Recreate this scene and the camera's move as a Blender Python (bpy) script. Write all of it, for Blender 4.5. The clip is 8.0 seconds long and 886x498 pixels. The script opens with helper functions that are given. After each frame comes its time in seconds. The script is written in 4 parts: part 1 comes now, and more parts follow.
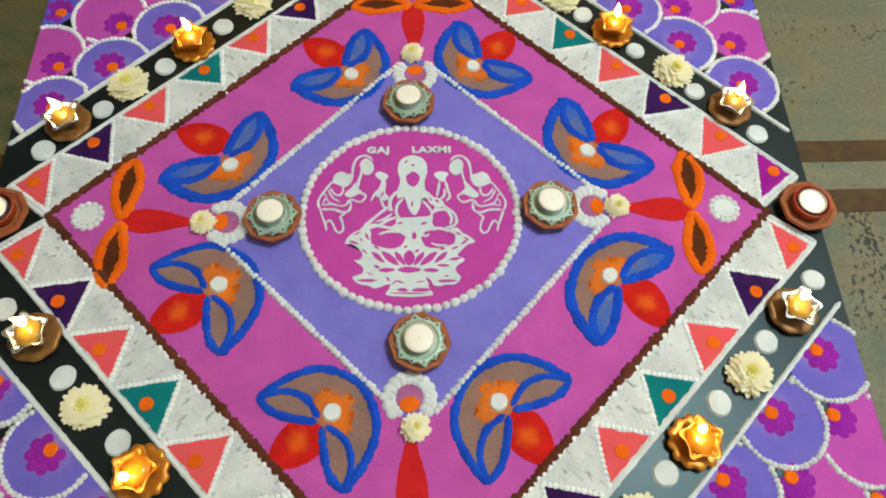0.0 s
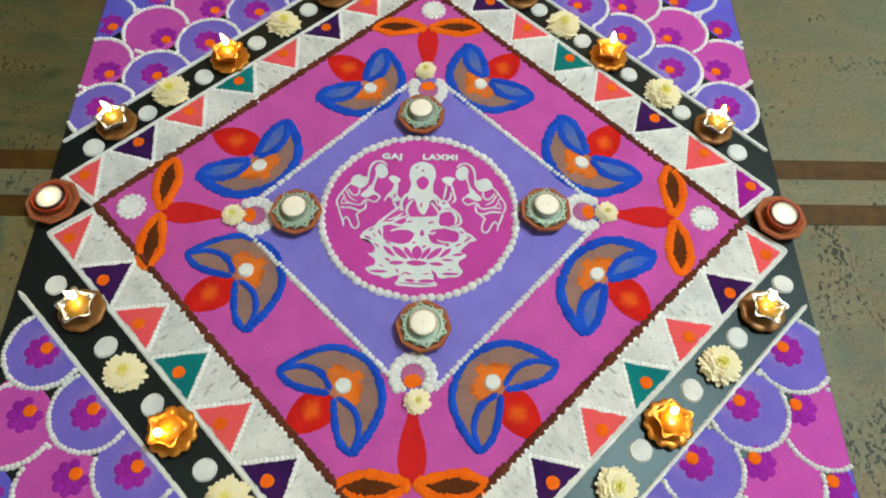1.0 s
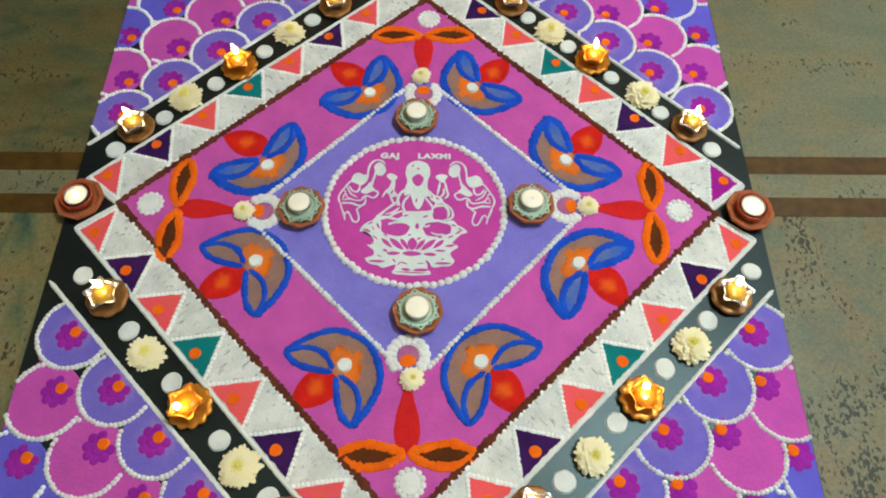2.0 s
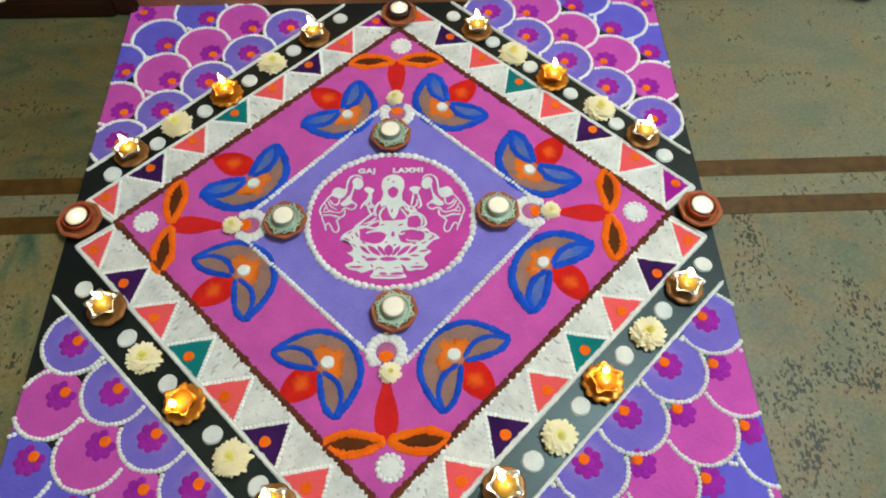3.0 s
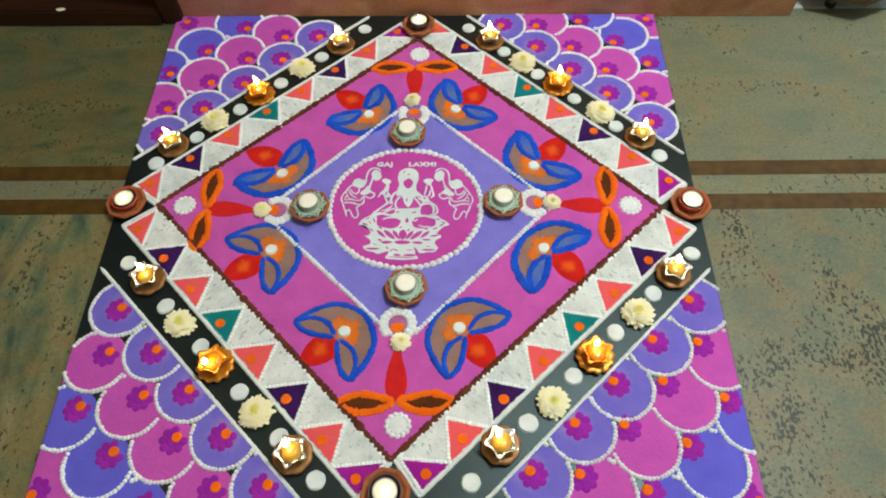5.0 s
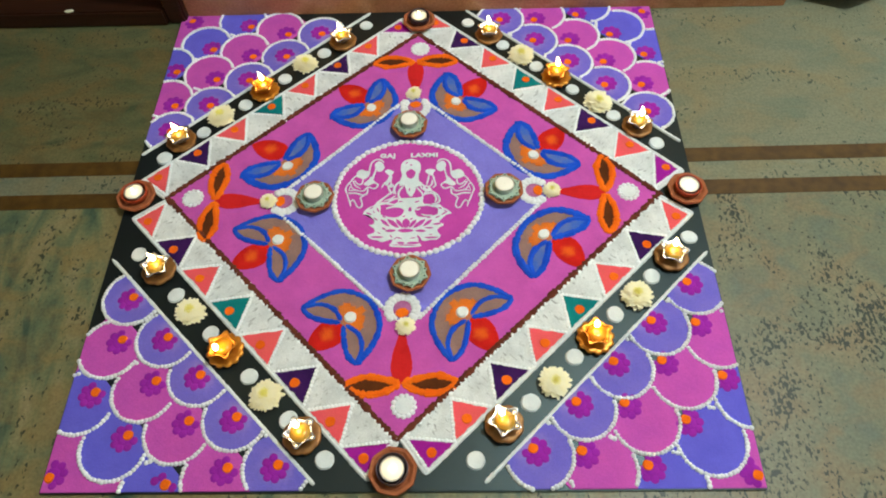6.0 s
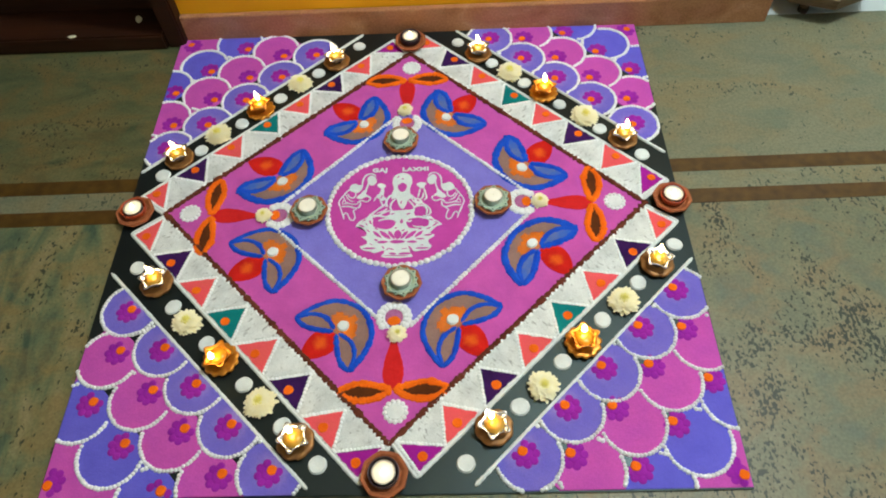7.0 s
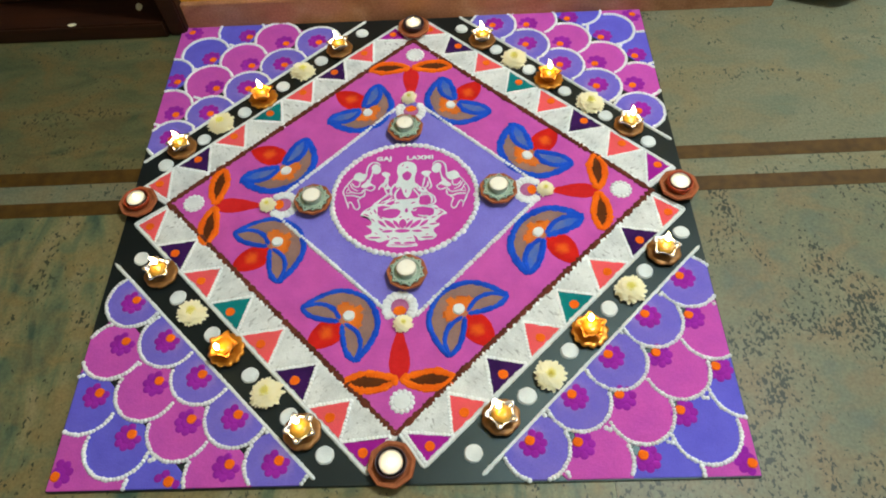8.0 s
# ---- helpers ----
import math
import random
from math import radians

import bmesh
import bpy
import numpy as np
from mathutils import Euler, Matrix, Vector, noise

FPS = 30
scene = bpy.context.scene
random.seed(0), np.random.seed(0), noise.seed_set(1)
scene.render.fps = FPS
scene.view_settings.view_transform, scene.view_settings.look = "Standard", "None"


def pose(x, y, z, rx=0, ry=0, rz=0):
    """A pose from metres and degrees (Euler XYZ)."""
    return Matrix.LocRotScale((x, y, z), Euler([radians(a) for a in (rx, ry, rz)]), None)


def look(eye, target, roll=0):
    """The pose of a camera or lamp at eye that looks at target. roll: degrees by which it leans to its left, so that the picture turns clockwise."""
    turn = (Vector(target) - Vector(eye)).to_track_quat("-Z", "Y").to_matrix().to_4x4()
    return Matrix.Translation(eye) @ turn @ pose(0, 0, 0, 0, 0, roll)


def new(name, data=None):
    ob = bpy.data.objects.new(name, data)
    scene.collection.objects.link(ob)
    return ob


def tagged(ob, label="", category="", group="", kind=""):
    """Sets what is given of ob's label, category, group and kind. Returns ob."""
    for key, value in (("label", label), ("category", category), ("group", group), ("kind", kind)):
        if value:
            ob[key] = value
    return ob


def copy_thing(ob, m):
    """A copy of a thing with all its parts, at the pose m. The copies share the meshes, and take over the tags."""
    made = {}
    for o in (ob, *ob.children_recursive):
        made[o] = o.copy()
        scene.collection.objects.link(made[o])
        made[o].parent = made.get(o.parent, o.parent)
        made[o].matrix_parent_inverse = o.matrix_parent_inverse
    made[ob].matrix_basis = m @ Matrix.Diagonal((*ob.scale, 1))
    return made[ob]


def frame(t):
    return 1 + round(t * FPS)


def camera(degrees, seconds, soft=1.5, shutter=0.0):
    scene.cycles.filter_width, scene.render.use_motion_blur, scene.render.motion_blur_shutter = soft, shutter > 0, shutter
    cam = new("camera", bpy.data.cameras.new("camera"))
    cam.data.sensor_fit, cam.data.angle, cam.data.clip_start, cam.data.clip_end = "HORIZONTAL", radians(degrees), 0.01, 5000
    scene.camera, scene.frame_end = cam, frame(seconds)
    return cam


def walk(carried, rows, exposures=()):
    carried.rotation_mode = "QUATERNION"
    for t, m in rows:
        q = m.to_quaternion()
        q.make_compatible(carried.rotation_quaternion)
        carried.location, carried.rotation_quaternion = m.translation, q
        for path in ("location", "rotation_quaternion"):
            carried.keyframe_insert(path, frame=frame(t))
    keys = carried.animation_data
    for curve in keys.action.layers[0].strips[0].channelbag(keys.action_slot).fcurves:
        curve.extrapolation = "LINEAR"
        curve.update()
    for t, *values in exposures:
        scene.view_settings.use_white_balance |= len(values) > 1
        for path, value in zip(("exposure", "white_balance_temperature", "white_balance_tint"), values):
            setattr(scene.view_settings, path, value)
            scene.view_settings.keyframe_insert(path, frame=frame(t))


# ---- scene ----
cam = camera(66.1, 8.0, soft=1.9)
PATH = [
    (0, (0.004, -0.406, 0.762), (0.087, 0.4422, -1.0473), 4.20),
    (0.2, (0.0045, -0.4243, 0.7753), (0.072, 0.4561, -1.0192), 3.42),
    (0.5, (-0.004, -0.441, 0.799), (0.046, 0.4133, -1.0087), 2.50),
    (0.8, (0.0055, -0.4685, 0.82), (0.056, 0.4574, -0.952), 3.37),
    (1, (0.009, -0.477, 0.831), (0.06, 0.4303, -0.9506), 3.90),
    (1.2, (0.0166, -0.4875, 0.8432), (0.0355, 0.4236, -0.9371), 1.39),
    (1.5, (0.03, -0.501, 0.861), (0.05, 0.385, -0.9319), 1.50),
    (1.7, (0.0289, -0.5074, 0.8741), (0.0586, 0.3849, -0.9156), 2.47),
    (2.8, (0.058, -0.588, 0.942), (0.063, 0.382, -0.807), -0.50),
    (3, (0.068, -0.599, 0.948), (0.097, 0.39, -0.7901), 0.20),
    (3.5, (0.075, -0.64, 0.975), (0.079, 0.4009, -0.7328), -0.80),
    (3.7, (0.0884, -0.6573, 0.9759), (0.0798, 0.3821, -0.7328), -1.36),
    (4, (0.088, -0.674, 0.982), (0.056, 0.3391, -0.7421), -1.70),
    (4.2, (0.0915, -0.6755, 0.9844), (0.0634, 0.3289, -0.7448), -1.88),
    (4.5, (0.087, -0.682, 0.992), (0.065, 0.3206, -0.7384), -1.40),
    (4.7, (0.0851, -0.6915, 0.9997), (0.0585, 0.3309, -0.719), -1.11),
    (5.8, (0.0926, -0.7452, 1.0052), (0.0405, 0.3262, -0.6828), -3.23),
    (6, (0.089, -0.748, 1.011), (0.046, 0.3129, -0.6839), -2.80),
    (6.2, (0.0846, -0.7607, 1.014), (0.0326, 0.2906, -0.6866), -3.12),
    (6.5, (0.102, -0.771, 1.017), (0.035, 0.3041, -0.6681), -4.70),
    (6.8, (0.1099, -0.7894, 1.0209), (0.0554, 0.3427, -0.6269), -4.60),
    (7, (0.112, -0.787, 1.018), (0.06, 0.3379, -0.6348), -3.80),
    (7.2, (0.1113, -0.7871, 1.0195), (0.0621, 0.3294, -0.6392), -3.89),
    (7.5, (0.108, -0.784, 1.014), (0.061, 0.3163, -0.6555), -3.90),
    (7.7, (0.1029, -0.7789, 1.0162), (0.0582, 0.3095, -0.6611), -3.87),
    (8, (0.104, -0.78, 1.015), (0.048, 0.313, -0.659), -4.30),
]
walk(cam, [(t, look(eye, target, roll)) for t, eye, target, roll in PATH],
     exposures=((0.0, -0.04), (1.5, -0.03), (3.5, 0.0), (6.0, 0.03), (8.0, 0.03)))

# ---------------------------------------------------------------- light
SQ = math.sqrt(0.5)
FLOOR_Z = -0.006
world = bpy.data.worlds.new("world")
world.use_nodes = True
world.node_tree.nodes["Background"].inputs[0].default_value = (0.75, 0.85, 1.0, 1)
world.node_tree.nodes["Background"].inputs[1].default_value = 0.05
scene.world = world
scene.view_settings.exposure = 0.0

BULB = (1.05, 0.15, 2.53)
bulb_data = bpy.data.lights.new("bulb_light", "POINT")
bulb_data.energy, bulb_data.color, bulb_data.shadow_soft_size = 119, (0.882, 1.0, 1.0), 0.05
bulb_light = new("bulb_light", bulb_data)
bulb_light.location = BULB


# ---------------------------------------------------------------- materials
def rgb(r, g, b, k=1.0):
    """Linear base colour from the colour of a painted sample."""
    f = lambda v: (v / 255 / 12.92 if v < 10 else ((v / 255 + 0.055) / 1.055) ** 2.4) * k
    return (f(r), f(g), f(b), 1)


def material(name, rough=0.8, metal=0.0, spec=0.3):
    m = bpy.data.materials.new(name)
    m.use_nodes = True
    nt = m.node_tree
    p = nt.nodes["Principled BSDF"]
    p.inputs["Roughness"].default_value = rough
    p.inputs["Metallic"].default_value = metal
    p.inputs["Specular IOR Level"].default_value = spec
    return m, nt, p


def node(nt, kind, **inputs):
    n = nt.nodes.new(kind)
    for k, v in inputs.items():
        n.inputs[k.replace("_", " ")].default_value = v
    return n


def noise_tex(nt, scale, detail=3.0, vector=None, distortion=0.0):
    n = node(nt, "ShaderNodeTexNoise", Scale=scale, Detail=detail, Distortion=distortion)
    if vector is not None:
        nt.links.new(vector, n.inputs["Vector"])
    return n.outputs["Fac"]


def ramp(nt, fac, stops):
    r = nt.nodes.new("ShaderNodeValToRGB")
    while len(r.color_ramp.elements) < len(stops):
        r.color_ramp.elements.new(0.5)
    for e, (at, col) in zip(r.color_ramp.elements, stops):
        e.position, e.color = at, col
    nt.links.new(fac, r.inputs["Fac"])
    return r.outputs["Color"]


def mix(nt, fac, a, b, blend="MIX"):
    n = nt.nodes.new("ShaderNodeMix")
    n.data_type, n.blend_type = "RGBA", blend
    for sock, v in ((n.inputs["Factor"], fac), (n.inputs["A"], a), (n.inputs["B"], b)):
        if isinstance(v, (float, int, tuple)):
            sock.default_value = v
        else:
            nt.links.new(v, sock)
    return n.outputs["Result"]


def bump(nt, p, fac, strength=0.5, distance=0.001):
    b = node(nt, "ShaderNodeBump", Strength=strength, Distance=distance)
    nt.links.new(fac, b.inputs["Height"])
    nt.links.new(b.outputs["Normal"], p.inputs["Normal"])


def coords(nt, which="Object"):
    return nt.nodes.new("ShaderNodeTexCoord").outputs[which]


def scaled(nt, vector, scale, rot=0.0):
    m = node(nt, "ShaderNodeMapping", Scale=scale, Rotation=(0, 0, rot))
    nt.links.new(vector, m.inputs["Vector"])
    return m.outputs["Vector"]


def powder(name, a, b=None, inner=None, radius=0.03, grain=0.5, smudge=None):
    """Coloured powder: two blended tints, fine grain; inner: a heap of another colour rubbed in at the middle."""
    m, nt, p = material(name, 0.92, 0.0, 0.15)
    v = coords(nt)
    mid = noise_tex(nt, 28.0, 4.0, v)
    fine = noise_tex(nt, 700.0, 2.0, v)
    b = b or tuple(c * 0.8 for c in a[:3]) + (1,)
    col = ramp(nt, mid, ((0.35, a), (0.68, b)))
    if inner:
        d = nt.nodes.new("ShaderNodeVectorMath")
        d.operation = "LENGTH"
        nt.links.new(v, d.inputs[0])
        wob = nt.nodes.new("ShaderNodeMath")
        wob.operation = "MULTIPLY_ADD"
        nt.links.new(noise_tex(nt, 90.0, 3.0, v), wob.inputs[0])
        wob.inputs[1].default_value = radius * 0.9
        nt.links.new(d.outputs["Value"], wob.inputs[2])
        fac = nt.nodes.new("ShaderNodeMapRange")
        fac.interpolation_type = "SMOOTHSTEP"
        nt.links.new(wob.outputs[0], fac.inputs["Value"])
        fac.inputs["From Min"].default_value = radius * 0.6
        fac.inputs["From Max"].default_value = radius * 1.6
        fac.inputs["To Min"].default_value, fac.inputs["To Max"].default_value = 1.0, 0.0
        col = mix(nt, fac.outputs[0], col, inner)
    if smudge:
        rub = noise_tex(nt, 75.0, 5.0, scaled(nt, v, (1.0, 2.2, 1.0), 0.5), 0.6)
        col = mix(nt, ramp(nt, rub, ((0.58, (0, 0, 0, 1)), (0.70, (0.8, 0.8, 0.8, 1)))), col, smudge)
    speck = ramp(nt, fine, ((0.3, (0.72, 0.72, 0.72, 1)), (0.7, (1.12, 1.12, 1.12, 1))))
    col = mix(nt, grain, col, mix(nt, 1.0, col, speck, "MULTIPLY"))
    nt.links.new(col, p.inputs["Base Color"])
    h = nt.nodes.new("ShaderNodeMath")
    h.operation = "ADD"
    nt.links.new(fine, h.inputs[0])
    nt.links.new(noise_tex(nt, 140.0, 3.0, v), h.inputs[1])
    bump(nt, p, h.outputs[0], 0.55, 0.0012)
    return m


MAGENTA = powder("magenta_powder", rgb(198, 88, 176), rgb(184, 80, 166))
LAVENDER = powder("lavender_powder", rgb(128, 122, 214), rgb(120, 112, 206))
DISC_PINK = powder("deep_pink_powder", rgb(196, 74, 170), rgb(184, 66, 160))
SCALE_LILAC = powder("lilac_powder", rgb(106, 98, 200), rgb(118, 106, 200), rgb(146, 124, 200), 0.03)
SCALE_PINK = powder("pink_powder", rgb(196, 84, 178), rgb(184, 78, 174))
SCALE_BLUE = powder("violet_blue_powder", rgb(102, 98, 212), rgb(94, 90, 204))
PETAL_PURPLE = powder("purple_powder", rgb(154, 38, 166), rgb(140, 32, 154))
ORANGE = powder("orange_powder", rgb(240, 112, 18), rgb(228, 96, 14))
BURST = powder("rubbed_orange_powder", rgb(232, 118, 26), rgb(206, 114, 52))
LOBE_BLUE = powder("rubbed_blue_powder", rgb(48, 98, 198), rgb(108, 116, 152), grain=0.6)
BROWN = powder("brown_powder", rgb(104, 54, 38), rgb(84, 42, 30))
LEAF_BROWN = powder("dark_brown_powder", rgb(98, 50, 18), rgb(80, 40, 18))
BLUE = powder("blue_powder", rgb(26, 84, 206), rgb(20, 66, 184))
FAN_GREY = powder("grey_brown_powder", rgb(150, 116, 106), rgb(134, 106, 102), rgb(206, 116, 58), 0.029)
FLAME_RED = powder("red_powder_orange_middle", rgb(206, 32, 24), rgb(184, 24, 22), rgb(222, 92, 26), 0.015)
RED = powder("red_powder", rgb(206, 36, 38), rgb(192, 30, 32))
CORAL = powder("coral_powder", rgb(232, 86, 98), rgb(226, 92, 94))
TEAL = powder("teal_powder", rgb(10, 126, 126), rgb(8, 112, 118))
PLUM = powder("plum_powder", rgb(58, 22, 86), rgb(46, 18, 74))
CORNER_PURPLE = powder("bright_purple_powder", rgb(164, 30, 150), rgb(150, 26, 146))
WHITE = powder("white_powder", rgb(228, 235, 237), rgb(212, 220, 223), grain=0.35)
WHITE_WORN = powder("thin_white_powder", rgb(222, 228, 230), rgb(196, 203, 206), grain=0.5, smudge=rgb(128, 136, 140))
EMBLEM_WHITE = powder("pale_grey_powder", rgb(218, 231, 233), rgb(204, 219, 223), grain=0.35)
BEAD_WHITE = powder("white_bead_powder", rgb(240, 245, 248), rgb(231, 237, 242), grain=0.25)


def plain(name, a, b, rough=0.5, metal=0.0, spec=0.5, scale=60.0, relief=0.3, distance=0.0006):
    m, nt, p = material(name, rough, metal, spec)
    v = coords(nt)
    n = noise_tex(nt, scale, 4.0, v)
    nt.links.new(ramp(nt, n, ((0.3, a), (0.7, b))), p.inputs["Base Color"])
    bump(nt, p, noise_tex(nt, scale * 5, 3.0, v), relief, distance)
    return m


BOARD_BLACK = plain("black_board_paint", rgb(14, 17, 18), rgb(22, 26, 27), 0.40, 0, 0.5, 14.0, 0.25, 0.0005)
BOARD_BLACK.node_tree.nodes["Principled BSDF"].inputs["Specular Tint"].default_value = (0.66, 0.92, 1.0, 1)
TERRACOTTA = plain("terracotta", rgb(170, 98, 60), rgb(142, 78, 46), 0.75, 0, 0.3, 90.0, 0.4)
RED_CUP = plain("red_glazed_clay", rgb(168, 66, 32), rgb(142, 50, 24), 0.35, 0, 0.5, 60.0, 0.1)
DARK_CUP = plain("dark_plum_glaze", rgb(50, 30, 44), rgb(38, 24, 36), 0.35, 0, 0.5, 60.0, 0.1)
MINT = plain("mint_painted_metal", rgb(165, 188, 172), rgb(146, 170, 154), 0.45, 0.2, 0.5, 200.0, 0.3)
STUD = plain("dark_green_stud", rgb(30, 70, 64), rgb(22, 56, 54), 0.2, 0, 0.6, 200.0, 0.1)
ALUMINIUM = plain("aluminium_cup", rgb(205, 205, 205), rgb(190, 190, 190), 0.3, 0.9, 0.5, 200.0, 0.15)
GOLD = plain("gold_painted_clay", rgb(214, 146, 48), rgb(190, 116, 34), 0.34, 0.55, 0.5, 120.0, 0.3)
SILVER = plain("silver_painted_clay", rgb(196, 200, 208), rgb(168, 172, 180), 0.24, 0.8, 0.5, 120.0, 0.25)
DULL_GOLD = plain("dull_gold_clay", rgb(160, 112, 56), rgb(128, 84, 40), 0.45, 0.35, 0.5, 90.0, 0.4)
OIL = plain("amber_oil", rgb(196, 150, 52), rgb(178, 126, 34), 0.08, 0, 0.6, 60.0, 0.05)
OIL_GOLD = plain("deep_amber_oil", rgb(235, 160, 40), rgb(226, 140, 28), 0.08, 0, 0.6, 60.0, 0.05)
WAX = plain("candle_wax", rgb(250, 247, 236), rgb(246, 241, 228), 0.4, 0, 0.4, 40.0, 0.15)
WICK = plain("charred_wick", rgb(40, 34, 30), rgb(70, 60, 50), 0.9, 0, 0.1, 300.0, 0.3)
PETAL = plain("cream_petal", rgb(255, 251, 226), rgb(255, 247, 206), 0.7, 0, 0.2, 90.0, 0.3)


def translucent(m, tint, share):
    """Let part of the light through a thin petal."""
    nt = m.node_tree
    out = nt.nodes["Material Output"]
    glow = nt.nodes.new("ShaderNodeBsdfTranslucent")
    glow.inputs["Color"].default_value = tint
    both = nt.nodes.new("ShaderNodeMixShader")
    both.inputs[0].default_value = share
    nt.links.new(nt.nodes["Principled BSDF"].outputs[0], both.inputs[1])
    nt.links.new(glow.outputs[0], both.inputs[2])
    nt.links.new(both.outputs[0], out.inputs["Surface"])


translucent(PETAL, rgb(255, 253, 232), 0.25)
PETAL_CENTRE = plain("yellow_green_petal", rgb(250, 244, 150), rgb(242, 234, 120), 0.7, 0, 0.2, 300.0, 0.4)
YELLOW_WALL = plain("yellow_wall_paint", rgb(240, 178, 20), rgb(234, 168, 18), 0.6, 0, 0.3, 8.0, 0.2, 0.001)
CREAM_WALL = plain("cream_wall_paint", rgb(206, 206, 200), rgb(198, 198, 192), 0.7, 0, 0.3, 5.0, 0.2, 0.001)
CEILING = plain("white_ceiling_paint", rgb(232, 230, 224), rgb(226, 224, 218), 0.8, 0, 0.3, 5.0, 0.2, 0.001)
WHITE_TILE = plain("white_floor_tile", rgb(184, 194, 197), rgb(172, 183, 187), 0.25, 0, 0.5, 6.0, 0.05)
RUBBER = plain("dark_rubber", rgb(28, 27, 24), rgb(36, 34, 30), 0.6, 0, 0.4, 60.0, 0.2)
STRIP = plain("brown_stone_strip", rgb(84, 60, 18), rgb(62, 41, 11), 0.55, 0, 0.3, 45.0, 0.1)


def wood(name, a, b, rough):
    m, nt, p = material(name, rough, 0, 0.28)
    v = scaled(nt, coords(nt), (4.0, 60.0, 60.0))
    n = noise_tex(nt, 1.6, 6.0, v, 0.8)
    nt.links.new(ramp(nt, n, ((0.3, a), (0.7, b))), p.inputs["Base Color"])
    bump(nt, p, n, 0.25, 0.001)
    return m


DOOR_WOOD = wood("dark_polished_wood", rgb(38, 18, 8), rgb(54, 26, 10), 0.5)
STOOL_WOOD = wood("mid_brown_wood", rgb(104, 86, 64), rgb(82, 66, 48), 0.5)


def stone(name, tints, warm, fleck_colour, stretch, rot, rough, size=1.0, flecks=(0.60, 0.68), cluster=0.6):
    """Polished stone: cloudy tints drawn out along a grain, warm patches, and clusters of dark mineral flecks."""
    m, nt, p = material(name, rough, 0, 0.35)
    v = coords(nt, "Object")
    flow = scaled(nt, v, stretch, rot)
    cloud = noise_tex(nt, 5.0 * size, 8.0, flow, 1.4)
    col = ramp(nt, cloud, tints)
    patch = noise_tex(nt, 9.0 * size, 6.0, scaled(nt, v, (1.0, 1.6, 1.0), rot + 0.6), 1.0)
    col = mix(nt, ramp(nt, patch, ((0.45, (0, 0, 0, 1)), (0.66, (0.7, 0.7, 0.7, 1)))), col, warm)
    fleck = noise_tex(nt, 98.0 * size, 5.0, scaled(nt, v, (1.5, 1.0, 1.0), rot - 0.9), 0.4)
    where = noise_tex(nt, 5.0 * size, 4.0, flow, 0.8)
    both = nt.nodes.new("ShaderNodeMath")
    both.operation = "MULTIPLY_ADD"
    nt.links.new(where, both.inputs[0])
    both.inputs[1].default_value = cluster
    nt.links.new(fleck, both.inputs[2])
    spot = ramp(nt, both.outputs[0], ((flecks[0] + cluster / 2, (0, 0, 0, 1)), (flecks[1] + cluster / 2, (0.9, 0.9, 0.9, 1))))
    col = mix(nt, spot, col, fleck_colour)
    fine = ramp(nt, noise_tex(nt, 210.0, 5.0, v), ((0.3, (0.72, 0.72, 0.72, 1)), (0.7, (1.2, 1.2, 1.2, 1))))
    col = mix(nt, 0.75, col, mix(nt, 1.0, col, fine, "MULTIPLY"))
    nt.links.new(col, p.inputs["Base Color"])
    bump(nt, p, fleck, 0.04, 0.001)
    return m


GRANITE = stone("green_beige_granite", ((0.30, rgb(94, 103, 86)), (0.46, rgb(106, 109, 90)), (0.58, rgb(112, 113, 92)), (0.75, rgb(122, 119, 98))), rgb(120, 109, 80), rgb(44, 58, 46), (0.8, 2.4, 1.0), -0.3, 0.46, 0.9, (0.68, 0.80))
# olive, streaky left slabs; light falling off there is put into darker tints
GRANITE_OLIVE_DIM = stone("dark_olive_granite", ((0.30, rgb(60, 72, 50)), (0.46, rgb(82, 87, 60)), (0.58, rgb(96, 94, 64)), (0.75, rgb(110, 104, 72))), rgb(110, 90, 54), rgb(28, 38, 28), (0.9, 2.6, 1.0), 0.15, 0.46, 1.2, (0.64, 0.78))
GRANITE_VEINED = stone("veined_green_granite", ((0.34, rgb(54, 76, 64)), (0.45, rgb(88, 100, 76)), (0.55, rgb(112, 111, 80)), (0.68, rgb(130, 124, 94))), rgb(126, 106, 66), rgb(22, 38, 30), (3.2, 0.9, 1.0), 0.25, 0.46, 1.0, (0.65, 0.79))
GRANITE_FLECKED = stone("flecked_beige_granite", ((0.30, rgb(86, 96, 82)), (0.44, rgb(100, 103, 82)), (0.58, rgb(109, 107, 84)), (0.75, rgb(115, 113, 92))), rgb(118, 102, 74), rgb(12, 34, 30), (1.5, 1.0, 1.0), 0.6, 0.46, 1.25, (0.597, 0.648), 0.7)
MARBLE = stone("red_brown_marble", ((0.30, rgb(142, 98, 70)), (0.55, rgb(172, 124, 90)), (0.75, rgb(186, 144, 112))), rgb(170, 118, 90), rgb(90, 58, 48), (1.0, 1.0, 1.4), 0.0, 0.16, 1.3, (0.72, 0.90))

FLAME, _nt, _p = material("candle_flame", 0.5)
_p.inputs["Base Color"].default_value = (0, 0, 0, 1)
_p.inputs["Emission Color"].default_value = (1.0, 0.66, 0.28, 1)
_p.inputs["Emission Strength"].default_value = 33.0


# ---------------------------------------------------------------- building helpers
def part(name, bm, mat, parent=None, label="", m=None, smooth=False):
    """Links a bmesh as one mesh object under a thing or a part."""
    me = bpy.data.meshes.new(name)
    bm.to_mesh(me)
    bm.free()
    me.materials.append(mat)
    if smooth:
        me.polygons.foreach_set("use_smooth", [True] * len(me.polygons))
    ob = new(name, me)
    ob.parent = parent
    if m is not None:
        ob.matrix_basis = m
    if label:
        ob["label"] = label
    return ob


